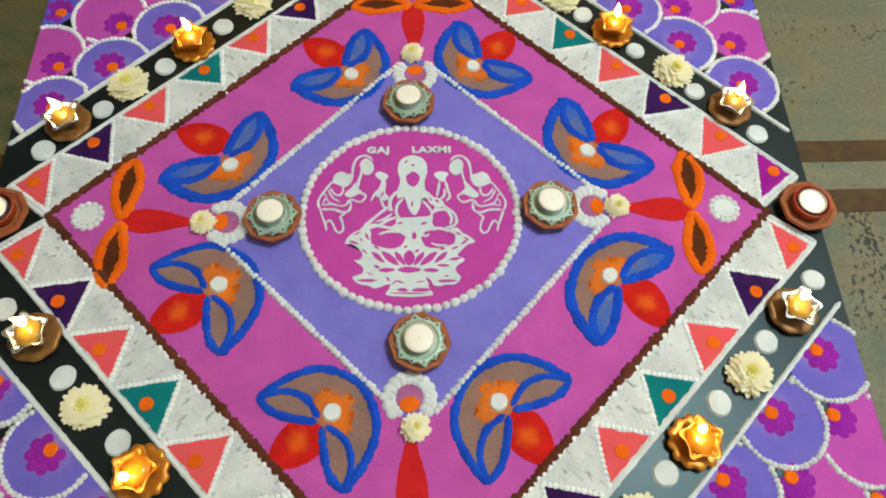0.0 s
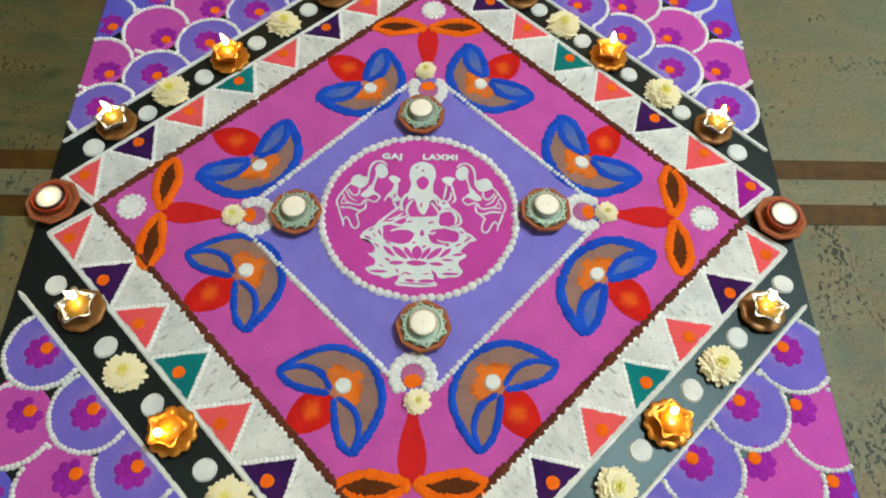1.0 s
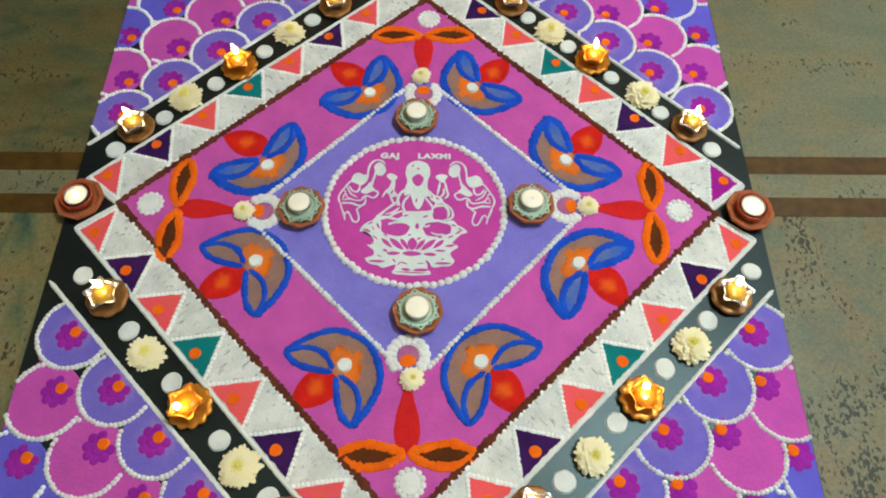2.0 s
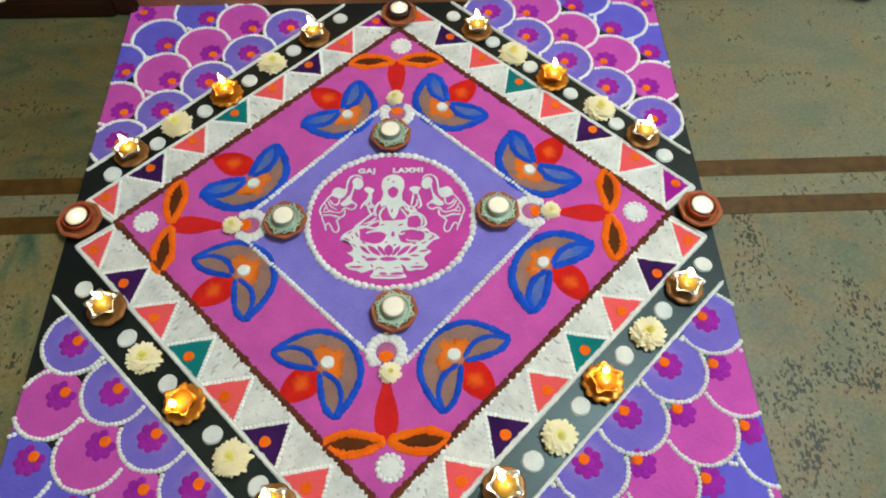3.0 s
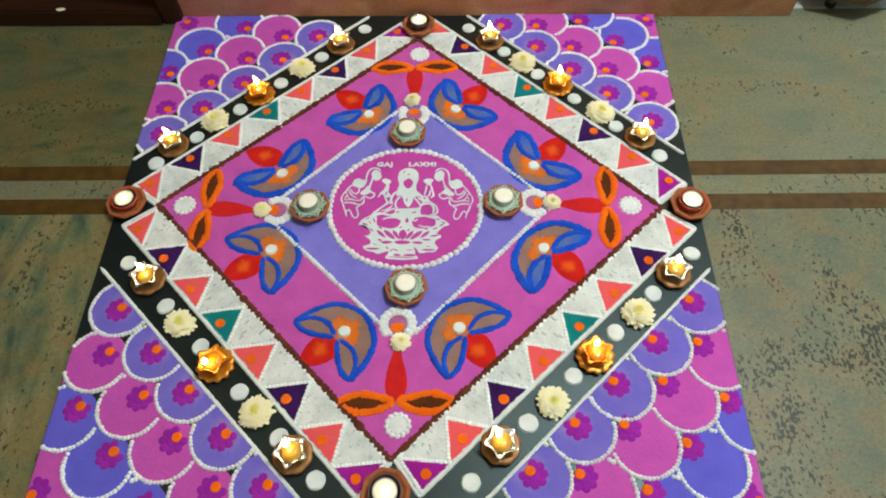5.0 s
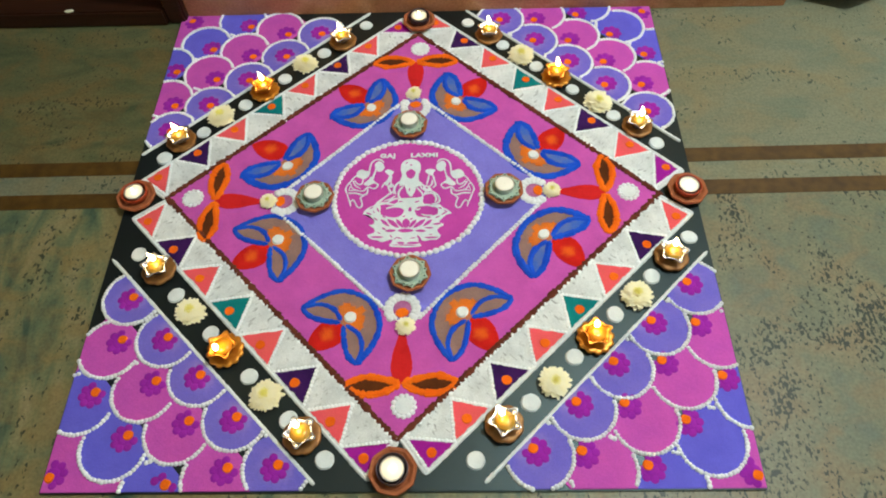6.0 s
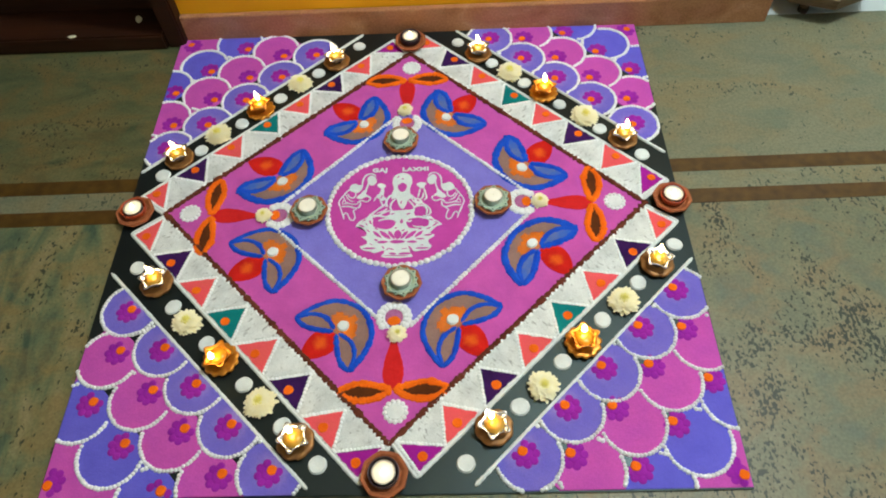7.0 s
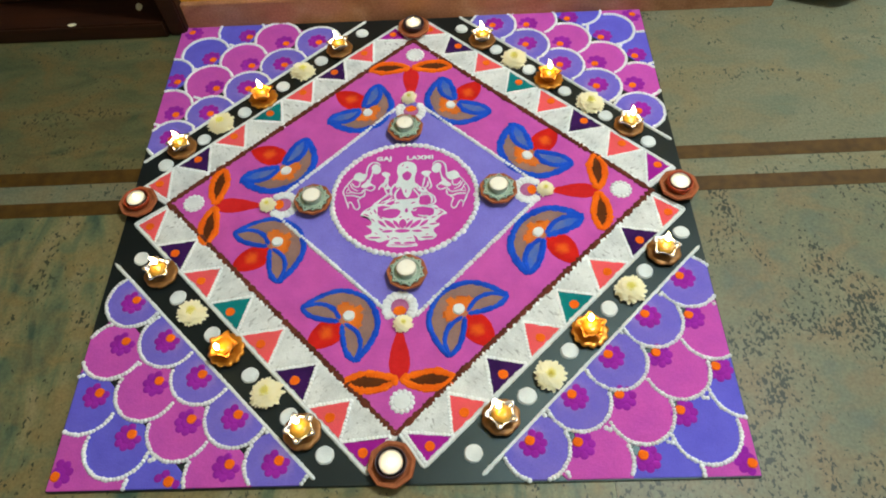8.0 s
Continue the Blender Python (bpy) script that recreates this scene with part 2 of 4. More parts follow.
def again(name, ob, parent, m):
    """Another object on the mesh of ob."""
    o = new(name, ob.data)
    o.parent = parent
    o.matrix_basis = m
    return o


def thing(name, label, category, group="", m=None, kind=""):
    ob = new(name)
    ob.empty_display_size = 0.02
    if m is not None:
        ob.matrix_basis = m
    return tagged(ob, label, category, group, kind)


def box(bm, x0, x1, y0, y1, z0, z1, bevel=0.0):
    v = bmesh.ops.create_cube(bm, size=1)["verts"]
    bmesh.ops.scale(bm, vec=(x1 - x0, y1 - y0, z1 - z0), verts=v)
    bmesh.ops.translate(bm, vec=((x0 + x1) / 2, (y0 + y1) / 2, (z0 + z1) / 2), verts=v)
    if bevel:
        edges = list({e for w in v for e in w.link_edges})
        bmesh.ops.bevel(bm, geom=edges, offset=bevel, segments=2, affect="EDGES")
    return bm


def boxed(*a, **k):
    return box(bmesh.new(), *a, **k)


def wob(x, y, f=60.0, seed=0.0):
    return noise.noise((x * f + seed, y * f - seed, seed * 0.7))


def dense(poly, step=0.004, closed=True):
    out = []
    n = len(poly)
    for i in range(n if closed else n - 1):
        a, b = Vector(poly[i]), Vector(poly[(i + 1) % n])
        k = max(1, int((b - a).length / step))
        out += [a.lerp(b, j / k) for j in range(k)]
    if not closed:
        out.append(Vector(poly[-1]))
    return out


def curve(points, closed=False, per=6):
    """A smooth line through the points."""
    p = [Vector(q) for q in points]
    n, out = len(p), []
    for i in range(n if closed else n - 1):
        a, b = p[i], p[(i + 1) % n]
        z = p[i - 1] if closed or i else a * 2 - b
        c = p[(i + 2) % n] if closed or i + 2 < n else b * 2 - a
        for j in range(per):
            t = j / per
            out.append(0.5 * (2 * a + (b - z) * t + (2 * z - 5 * a + 4 * b - c) * t * t + (3 * a - z - 3 * b + c) * t ** 3))
    if not closed:
        out.append(p[-1])
    return out


def area(poly):
    return sum(a[0] * b[1] - b[0] * a[1] for a, b in zip(poly, poly[1:] + poly[:1])) / 2


def slab(bm, poly, h, z=0.0, jag=0.0, step=0.004, inset=0.0009, seed=0.0):
    """A layer of powder: an outline with an uneven, sloping rim."""
    poly = [Vector(p) for p in poly]
    if area(poly) < 0:
        poly.reverse()
    pts = dense(poly, step)
    n = len(pts)
    nrm = []
    for i in range(n):
        d = pts[(i + 1) % n] - pts[i - 1]
        nrm.append(Vector((d.y, -d.x)).normalized() if d.length > 1e-9 else Vector((0, 0)))
    if jag:
        pts = [p + q * (jag * wob(p.x, p.y, 130, seed) + 0.5 * jag * wob(p.x, p.y, 320, seed + 3)) for p, q in zip(pts, nrm)]
    low = [bm.verts.new((p.x, p.y, z)) for p in pts]
    top = [bm.verts.new((p.x - q.x * inset, p.y - q.y * inset, z + h)) for p, q in zip(pts, nrm)]
    for i in range(n):
        bm.faces.new((low[i], low[(i + 1) % n], top[(i + 1) % n], top[i]))
    f = bm.faces.new(top)
    bmesh.ops.triangulate(bm, faces=[f])
    return bm


def stroke(bm, pts, w, h, z=0.0, closed=False, rough=0.25, step=0.0025, seed=0.0, taper=False):
    """A poured line of powder: a low ridge of uneven width."""
    pts = dense(pts, step, closed)
    n = len(pts)
    rings = []
    for i, p in enumerate(pts):
        a = pts[i - 1] if closed or i else p
        b = pts[(i + 1) % n] if closed or i + 1 < n else p
        d = (b - a)
        q = Vector((-d.y, d.x)).normalized() if d.length > 1e-9 else Vector((1, 0))
        k = 1 + rough * (wob(p.x, p.y, 210, seed) + 0.6 * wob(p.x, p.y, 430, seed + 5))
        if not closed:
            e = min(i, n - 1 - i)
            k *= min(1.0, 0.45 + 0.28 * e) if not taper else min(1.0, 0.15 + e * 2.4 / n)
        hw, hh = w / 2 * k, h * (0.8 + 0.2 * k)
        rings.append([bm.verts.new((p.x + q.x * hw * c, p.y + q.y * hw * c, z + hh * s)) for c, s in ((1, 0), (0.72, 0.7), (0, 1), (-0.72, 0.7), (-1, 0))])
    for i in range(n if closed else n - 1):
        r, s = rings[i], rings[(i + 1) % n]
        for j in range(4):
            bm.faces.new((r[j], r[j + 1], s[j + 1], s[j]))
    if not closed:
        bm.faces.new(rings[0][::-1])
        bm.faces.new(rings[-1])
    return bm


def ring(r, n=28, cx=0.0, cy=0.0, ry=None, ph=0.0):
    ry = ry or r
    return [Vector((cx + r * math.cos(ph + 2 * math.pi * i / n), cy + ry * math.sin(ph + 2 * math.pi * i / n))) for i in range(n)]


def dome(bm, x, y, z, r, h, seg=8):
    """A pinch of powder: a low rounded heap."""
    rows = []
    for k, (rr, hh) in enumerate(((1, 0), (0.93, 0.42), (0.62, 0.84))):
        rows.append([bm.verts.new((x + r * rr * math.cos(2 * math.pi * i / seg), y + r * rr * math.sin(2 * math.pi * i / seg), z + h * hh)) for i in range(seg)])
    top = bm.verts.new((x, y, z + h))
    for a, b in zip(rows, rows[1:]):
        for i in range(seg):
            bm.faces.new((a[i], a[(i + 1) % seg], b[(i + 1) % seg], b[i]))
    for i in range(seg):
        bm.faces.new((rows[-1][i], rows[-1][(i + 1) % seg], top))
    return bm


def lathe(bm, profile, seg=24, shape=None):
    """Turned form; shape(angle, k) scales the radius of profile row k."""
    rows = []
    for k, (r, z) in enumerate(profile):
        row = []
        for i in range(seg):
            a = 2 * math.pi * i / seg
            f = shape(a, k) if shape else 1.0
            row.append(bm.verts.new((r * f * math.cos(a), r * f * math.sin(a), z)))
        rows.append(row)
    for a, b in zip(rows, rows[1:]):
        for i in range(seg):
            bm.faces.new((a[i], a[(i + 1) % seg], b[(i + 1) % seg], b[i]))
    bm.faces.new(rows[0][::-1])
    bm.faces.new(rows[-1])
    return bm


def cut(poly, nx, ny, c):
    """The part of a polygon with nx * x + ny * y <= c."""
    out = []
    for a, b in zip(poly, poly[1:] + poly[:1]):
        da, db = nx * a[0] + ny * a[1] - c, nx * b[0] + ny * b[1] - c
        if da <= 0:
            out.append(Vector(a))
        if da * db < 0:
            out.append(Vector(a).lerp(Vector(b), da / (da - db)))
    return out


BEADS = []


def bead(parent, x, y, z, r, h):
    """One pinch of white powder, an object of its own on a shared mesh."""
    if not BEADS:
        me = bpy.data.meshes.new("bead")
        bm = dome(bmesh.new(), 0, 0, 0, 1.0, 1.0, 9)
        bm.to_mesh(me)
        bm.free()
        me.materials.append(BEAD_WHITE)
        me.polygons.foreach_set("use_smooth", [True] * len(me.polygons))
        BEADS.append(me)
    o = new("bead", BEADS[0])
    o.parent = parent
    o.matrix_basis = Matrix.LocRotScale((x, y, z), None, (r, r, h))
    return o


# ---------------------------------------------------------------- room
def build_room():
    x0, x1, y0, y1, top = -2.3, 2.7, -2.8, 2.6, 2.75
    floor = thing("floor", "polished green-beige granite floor with brown stone strips", "floor", kind="structure", m=pose(0, 0, 0, 0, 0, 0.5))
    part("underlay", boxed(x0 - 0.02, x1 + 0.02, y0 - 0.02, y1 + 0.02, FLOOR_Z - 0.06, FLOOR_Z - 0.021), STRIP, floor)
    # slabs and strips lie flush, with hairline joints
    bands = (-0.0055, 0.0275), (0.0715, 0.1045)
    edges = ((-2.8, -1.75), (-1.75, -0.88), (-0.88, -0.006))
    j = 0.0003
    for sx0, sx1 in ((-2.3, -1.6), (-1.6, 0.31), (0.31, 1.52), (1.52, 2.7)):
        for a, b in edges:
            part("granite_slab", boxed(sx0 + j, sx1 - j, a + j, b - j, FLOOR_Z - 0.02, FLOOR_Z), GRANITE_VEINED if sx0 < 0 else GRANITE_FLECKED, floor)
        part("granite_slab", boxed(sx0 + j, sx1 - j, 0.0280, 0.0710, FLOOR_Z - 0.02, FLOOR_Z), GRANITE, floor)
        part("granite_slab", boxed(sx0 + j, sx1 - j, 0.1050, 0.56, FLOOR_Z - 0.02, FLOOR_Z), GRANITE_OLIVE_DIM if sx0 < 0 else GRANITE, floor)
        for a, b in bands:
            part("strip", boxed(sx0 + j, sx1 - j, a, b, FLOOR_Z - 0.02, FLOOR_Z + 0.0004), STRIP, floor, "brown stone strip")
    tiles = thing("floor_beyond", "glossy white tiled floor beyond the wall's end", "floor", kind="structure")
    for i in range(3):
        for k in range(4):
            a, b = 0.83 + 0.6 * i, 0.537 + 0.6 * k
            part("tile", boxed(a + 0.001, min(a + 0.6, 2.7) - 0.001, b + 0.001, min(b + 0.6, 2.6) - 0.001, FLOOR_Z - 0.02, FLOOR_Z + 0.001), WHITE_TILE, tiles)

    # the wall behind the board, with its marble skirting
    wall = tagged(part("wall_north", boxed(-0.510, 0.818, 0.53, 0.66, FLOOR_Z, top), YELLOW_WALL), "yellow painted wall", "wall", kind="structure")
    sk = thing("baseboard", "red-brown polished marble skirting under the yellow wall", "skirting", kind="structure")
    for a, b in ((-0.510, 0.822),):
        part("skirting_slab", boxed(a, b, 0.514, 0.5295, FLOOR_Z, 0.062, bevel=0.0015), MARBLE, sk)
    tagged(part("wall_return", boxed(0.72, 0.818, 0.662, y1, FLOOR_Z, top), CREAM_WALL), "cream painted wall", "wall", kind="structure")
    tagged(part("wall_north_west", boxed(x0, -1.53, 0.53, 0.66, FLOOR_Z, top), YELLOW_WALL), "yellow painted wall", "wall", kind="structure")
    tagged(part("wall_over_door", boxed(-1.528, -0.505, 0.53, 0.66, 2.1, top), YELLOW_WALL), "yellow painted wall above the door", "wall", kind="structure")
    tagged(part("wall_west", boxed(x0 - 0.1, x0, y0, y1, FLOOR_Z - 0.06, top), CREAM_WALL), "cream painted wall", "wall", kind="structure")
    tagged(part("wall_east", boxed(x1, x1 + 0.1, y0, y1, FLOOR_Z - 0.06, top), CREAM_WALL), "cream painted wall", "wall", kind="structure")
    tagged(part("wall_south", boxed(x0 - 0.1, x1 + 0.1, y0 - 0.1, y0, FLOOR_Z - 0.06, top), CREAM_WALL), "cream painted wall", "wall", kind="structure")
    tagged(part("wall_far_north", boxed(x0 - 0.1, x1 + 0.1, y1, y1 + 0.1, FLOOR_Z - 0.06, top), CREAM_WALL), "cream painted wall", "wall", kind="structure")
    tagged(part("ceiling", boxed(x0 - 0.1, x1 + 0.1, y0 - 0.1, y1 + 0.1, top, top + 0.1), CEILING), "white painted ceiling", "ceiling", kind="structure")

    door = thing("door_1", "closed dark polished wooden door in its frame", "door", kind="structure")
    part("jamb", boxed(-0.552, -0.511, 0.497, 0.66, FLOOR_Z, 2.1, bevel=0.004), DOOR_WOOD, door)
    part("jamb", boxed(-1.528, -1.482, 0.497, 0.66, FLOOR_Z, 2.1, bevel=0.004), DOOR_WOOD, door)
    part("stop", boxed(-0.572, -0.553, 0.535, 0.66, 0.035, 2.05, bevel=0.003), DOOR_WOOD, door)
    part("head", boxed(-1.481, -0.553, 0.497, 0.66, 2.052, 2.1, bevel=0.004), DOOR_WOOD, door)
    part("threshold", boxed(-1.481, -0.553, 0.492, 0.66, FLOOR_Z, 0.034, bevel=0.004), DOOR_WOOD, door)
    leaf = part("door_leaf", boxed(-1.478, -0.573, 0.585, 0.625, 0.037, 2.05, bevel=0.003), DOOR_WOOD, door)
    for a, b in ((0.16, 0.9), (1.02, 1.9)):
        part("panel", boxed(-1.36, -0.68, 0.572, 0.5845, a, b, bevel=0.006), DOOR_WOOD, leaf)

    # lamp holder on the ceiling
    lamp = thing("ceiling_lamp", "white lamp holder hanging from the ceiling by a short cord", "lamp", m=pose(BULB[0], BULB[1], BULB[2]))
    part("cord", lathe(bmesh.new(), ((0.003, 0.16), (0.003, top - BULB[2])), 8), RUBBER, lamp)
    part("holder", lathe(bmesh.new(), ((0.022, 0.09), (0.024, 0.12), (0.014, 0.165)), 20), CEILING, lamp)


# ---------------------------------------------------------------- rangoli
rangoli = thing("rangoli", "bright powder rangoli on a thin square black board", "rangoli")
HALF = 0.525
# distances from the middle, side by side, and how far each line strays outwards along its side:
# inner diamond, brown line, inner white line, outer white line
INNER = {135: (0.1765, -0.021), 45: (0.1895, -0.013), -45: (0.1885, -0.030), -135: (0.1895, -0.012)}
BROWN_AT = {135: (0.3130, 0.028), 45: (0.3200, -0.007), -45: (0.3210, 0.018), -135: (0.3190, 0.012)}
LINE_AT = {135: (0.3770, 0.040), 45: (0.3890, -0.020), -45: (0.3870, 0.020), -135: (0.3880, 0.012)}
OUTER = {135: (0.4390, 0.026), 45: (0.4485, -0.014), -45: (0.4545, 0.013), -135: (0.4540, -0.009)}


def corners_of(lines):
    """The four corners, right, top, left and bottom, where neighbouring lines meet."""
    out = []
    for pair in ((-45, 45), (45, 135), (135, -135), (-135, -45)):
        rows = []
        for q in pair:
            c, sn = math.cos(radians(q)), math.sin(radians(q))
            d, t = lines[q]
            rows.append((c + t * sn, sn - t * c, d))
        (a, b, e), (f, g, h) = rows
        det = a * g - b * f
        out.append(Vector(((e * g - b * h) / det, (a * h - e * f) / det)))
    return out


def side_pose(deg, z=0.0):
    """Frame of one side of the diamond: x outwards, y along the side, counter-clockwise."""
    return pose(0, 0, z, 0, 0, deg)


def on_board(p, margin=0.0):
    return abs(p[0]) <= HALF - margin and abs(p[1]) <= HALF - margin


def build_board():
    bm = boxed(-HALF, HALF, -HALF, HALF, FLOOR_Z, 0.0, bevel=0.0012)
    part("board", bm, BOARD_BLACK, rangoli, "thin square board painted black")


def build_middle():
    part("diamond_field", slab(bmesh.new(), corners_of(BROWN_AT), 0.0012), MAGENTA, rangoli, "magenta powder field")
    part("inner_diamond", slab(bmesh.new(), corners_of(INNER), 0.0020, jag=0.0008), LAVENDER, rangoli, "lavender powder diamond")
    part("disc", slab(bmesh.new(), ring(0.1365, 72, 0, 0, 0.129), 0.0027), DISC_PINK, rangoli, "deep pink powder disc")
    part("brown_line", stroke(bmesh.new(), corners_of(BROWN_AT), 0.0115, 0.0045, closed=True, rough=0.65), BROWN, rangoli, "ragged brown powder line")
    # beads of white powder round the disc and along the inner diamond
    heap = part("bead", dome(bmesh.new(), 0, 0, 0, 1.0, 1.0, 10), BEAD_WHITE, rangoli, m=Matrix.LocRotScale((0.1335, 0, 0.0016), None, (0.0062, 0.0062, 0.005)), smooth=True)
    for i in range(1, 74):
        t = 2 * math.pi * i / 74
        r = 0.1335 + random.uniform(-0.0012, 0.0012)
        k = random.uniform(0.88, 1.12)
        again("bead", heap, rangoli, Matrix.LocRotScale((1.022 * r * math.cos(t), 0.966 * r * math.sin(t), 0.0016), Euler((0, 0, t)), (0.0058 * k, 0.0064 * k, 0.005)))
    n = 52
    corners = corners_of(INNER)
    for s in range(4):
        p, q = corners[s], corners[(s + 1) % 4]
        for i in range(4, n - 3):
            at = p.lerp(q, (i + random.uniform(-0.1, 0.1)) / n) + Vector((random.uniform(-1, 1), random.uniform(-1, 1))) * 0.0006
            k = random.uniform(0.85, 1.12)
            again("bead", heap, rangoli, Matrix.LocRotScale((at.x, at.y, 0.0006), Euler((0, 0, radians(135 + 90 * s))), (0.0046 * k, 0.0046 * k, 0.0046)))


def emblem_point(x, y):
    """A place on the disc from the drawing's own grid, which is drawn in perspective."""
    u, v = (x - 729) / 100, (y - 400) / 100
    w = 1 - 0.00364 * u + 0.03879 * v
    return Vector(((0.07043 * u - 0.00071 * v + 0.001) / w, (-0.00114 * u - 0.08008 * v - 0.01754) / w))


def build_emblem():
    """White line drawing on the disc: plain shapes for a seated form on a lotus between two trunked beasts, and two words."""
    z = 0.0025
    art, gaps = bmesh.new(), bmesh.new()
    count = [0]

    def pairs(xy, mirror):
        return [emblem_point(1457 - xy[i] if mirror else xy[i], xy[i + 1]) for i in range(0, len(xy), 2)]

    def line(w, *xy, closed=False, both=False):
        for mirror in ((False, True) if both else (False,)):
            count[0] += 1
            stroke(art, curve(pairs(xy, mirror), closed, 4), w * 0.00084, 0.0012 + 0.00001 * (count[0] % 9), z, closed, 0.3, 0.0016, seed=count[0])

    def fill(*xy, both=False, per=3):
        for mirror in ((False, True) if both else (False,)):
            count[0] += 1
            slab(art, curve(pairs(xy, mirror), True, per), 0.0010 + 0.00001 * (count[0] % 9), z, jag=0.0007, step=0.0024, inset=0.0004, seed=count[0])

    def gap(x0, y0, x1, y1, w, fat=0.5):
        """A leaf-shaped place left free of white, where the pink ground shows."""
        a, b = Vector((x0, y0)), Vector((x1, y1))
        q = (b - a).orthogonal().normalized() * w / 2
        pts = [a, a.lerp(b, 0.22) + q * 0.75, a.lerp(b, fat) + q, a.lerp(b, 0.8) + q * 0.7, b, a.lerp(b, 0.8) - q * 0.7, a.lerp(b, fat) - q, a.lerp(b, 0.22) - q * 0.75]
        slab(gaps, curve([emblem_point(p.x, p.y) for p in pts], True, 3), 0.0014, z, jag=0.0005, step=0.002, inset=0.0002, seed=x0)

    # trunked beasts, mirrored
    line(4.2, 623, 312, 624, 300, 627, 288, 633, 280, 642, 276, 653, 278, 660, 285, both=True)
    fill(637, 288, 646, 281, 658, 287, 662, 299, 655, 309, 644, 309, 638, 299, both=True)
    line(4.0, 640, 298, 638, 311, 632, 325, 624, 333, both=True)
    fill(609, 344, 621, 333, 628, 325, 637, 322, 634, 333, 641, 340, 632, 345, 622, 350, 613, 349, both=True)
    fill(593, 309, 604, 304, 615, 308, 625, 309, 622, 322, 612, 331, 600, 329, 588, 322, both=True)
    line(3.6, 607, 329, 606, 340, 600, 346, 591, 343, 584, 333, both=True)
    line(3.8, 598, 317, 585, 325, 575, 337, 566, 349, 562, 360, 566, 373, both=True)
    line(3.2, 580, 336, 588, 350, 602, 358, both=True)
    line(2.6, 570, 363, 576, 351, 582, 359, 590, 361, both=True)
    line(2.4, 568, 346, 574, 344, 578, 350, both=True)
    line(4.2, 568, 371, 590, 371, 606, 376, 618, 372, 621, 358, both=True)
    line(3.2, 570, 364, 586, 362, 606, 365, 619, 358, both=True)
    line(3.8, 612, 359, 623, 354, 636, 358, 645, 352, 646, 346, 638, 342, 628, 343, both=True)
    line(4.0, 566, 372, 570, 385, 575, 398, 577, 409, both=True)
    line(3.6, 575, 397, 582, 390, 588, 397, 594, 409, 602, 412, 607, 404, 604, 390, 602, 384, 612, 377, both=True)
    # rounded head piece and pointed yoke, with a plain oval left free
    fill(704, 305, 706, 288, 716, 279, 730, 275, 745, 279, 755, 289, 756, 304, 752, 318, 753, 335, 759, 352, 749, 352, 744, 365, 737, 379, 729, 379, 721, 366, 715, 350, 704, 352, 703, 338, 708, 320, per=4)
    gap(731, 304, 731, 331, 25, 0.4)
    fill(727, 308, 735, 308, 734, 320, 731, 323, 728, 320)
    gap(716, 290, 722, 284, 3)
    gap(728, 292, 734, 294, 4)
    gap(730, 356, 729, 367, 4)
    # shoulders, arms and raised flowers
    line(5.5, 704, 338, 694, 348, 689, 362, 694, 374)
    line(4.5, 714, 351, 704, 362, 701, 376, 708, 388)
    line(5.0, 690, 364, 674, 376, 656, 391, 645, 402)
    line(4.5, 703, 384, 686, 390, 668, 400, 650, 404)
    line(4.0, 694, 378, 680, 388, 664, 393)
    line(4.0, 648, 394, 643, 406, 656, 404)
    fill(663, 309, 671, 304, 684, 308, 687, 314, 680, 321, 671, 318)
    fill(672, 330, 676, 319, 683, 321, 682, 340, 686, 352, 678, 356, 670, 350, 664, 346)
    line(4.5, 672, 334, 662, 345, 656, 356)
    line(4.0, 683, 344, 691, 360, 688, 374)
    line(4.0, 672, 352, 677, 362, 683, 374)
    gap(674, 350, 679, 340, 4)
    line(5.0, 753, 338, 764, 349, 778, 361, 793, 369, 805, 380, 808, 393, 800, 401, 788, 402)
    line(4.5, 746, 353, 756, 364, 764, 376, 762, 392, 768, 404)
    line(5.0, 764, 378, 774, 372, 790, 372, 799, 385, 797, 398)
    line(4.0, 757, 345, 761, 358, 772, 366, 764, 378)
    fill(768, 309, 780, 303, 795, 306, 790, 314, 788, 321, 778, 320)
    line(4.5, 788, 320, 792, 334, 796, 348, 789, 356)
    line(4.5, 778, 320, 776, 334, 773, 348)
    line(4.5, 787, 334, 786, 346, 778, 354)
    fill(764, 352, 775, 350, 787, 360, 779, 368, 768, 366)
    gap(770, 355, 778, 358, 5)
    gap(781, 344, 783, 330, 4)
    # waist and folded legs
    fill(704, 386, 750, 384, 766, 380, 764, 398, 770, 404, 752, 410, 745, 420, 730, 424, 716, 418, 700, 408, 690, 404, 700, 396)
    gap(702, 397, 714, 394, 4)
    gap(744, 398, 756, 394, 4)
    line(5.5, 638, 406, 660, 399, 690, 404, 714, 409)
    line(4.5, 670, 415, 688, 410, 712, 411, 722, 418)
    line(5.5, 750, 408, 775, 404, 796, 408, 812, 406)
    line(4.0, 744, 412, 752, 418, 760, 414)
    line(4.0, 763, 430, 774, 434, 792, 434)
    # lotus on a stepped seat, one white field with free places
    fill(609, 432, 619, 416, 638, 406, 650, 400, 657, 415, 656, 431, 674, 437, 690, 440, 706, 437, 716, 426, 722, 411, 740, 411, 746, 422, 752, 435, 770, 439, 790, 436, 804, 430, 804, 415, 792, 408, 808, 402, 819, 412, 832, 419, 841, 428, 826, 433, 815, 445, 808, 453, 822, 458, 818, 465, 806, 472, 808, 482, 816, 491, 806, 503, 790, 504, 774, 507, 758, 503, 724, 505, 690, 503, 676, 507, 662, 511, 650, 506, 632, 502, 622, 490, 640, 485, 640, 472, 626, 461, 641, 455, 634, 440, 620, 433, per=2)
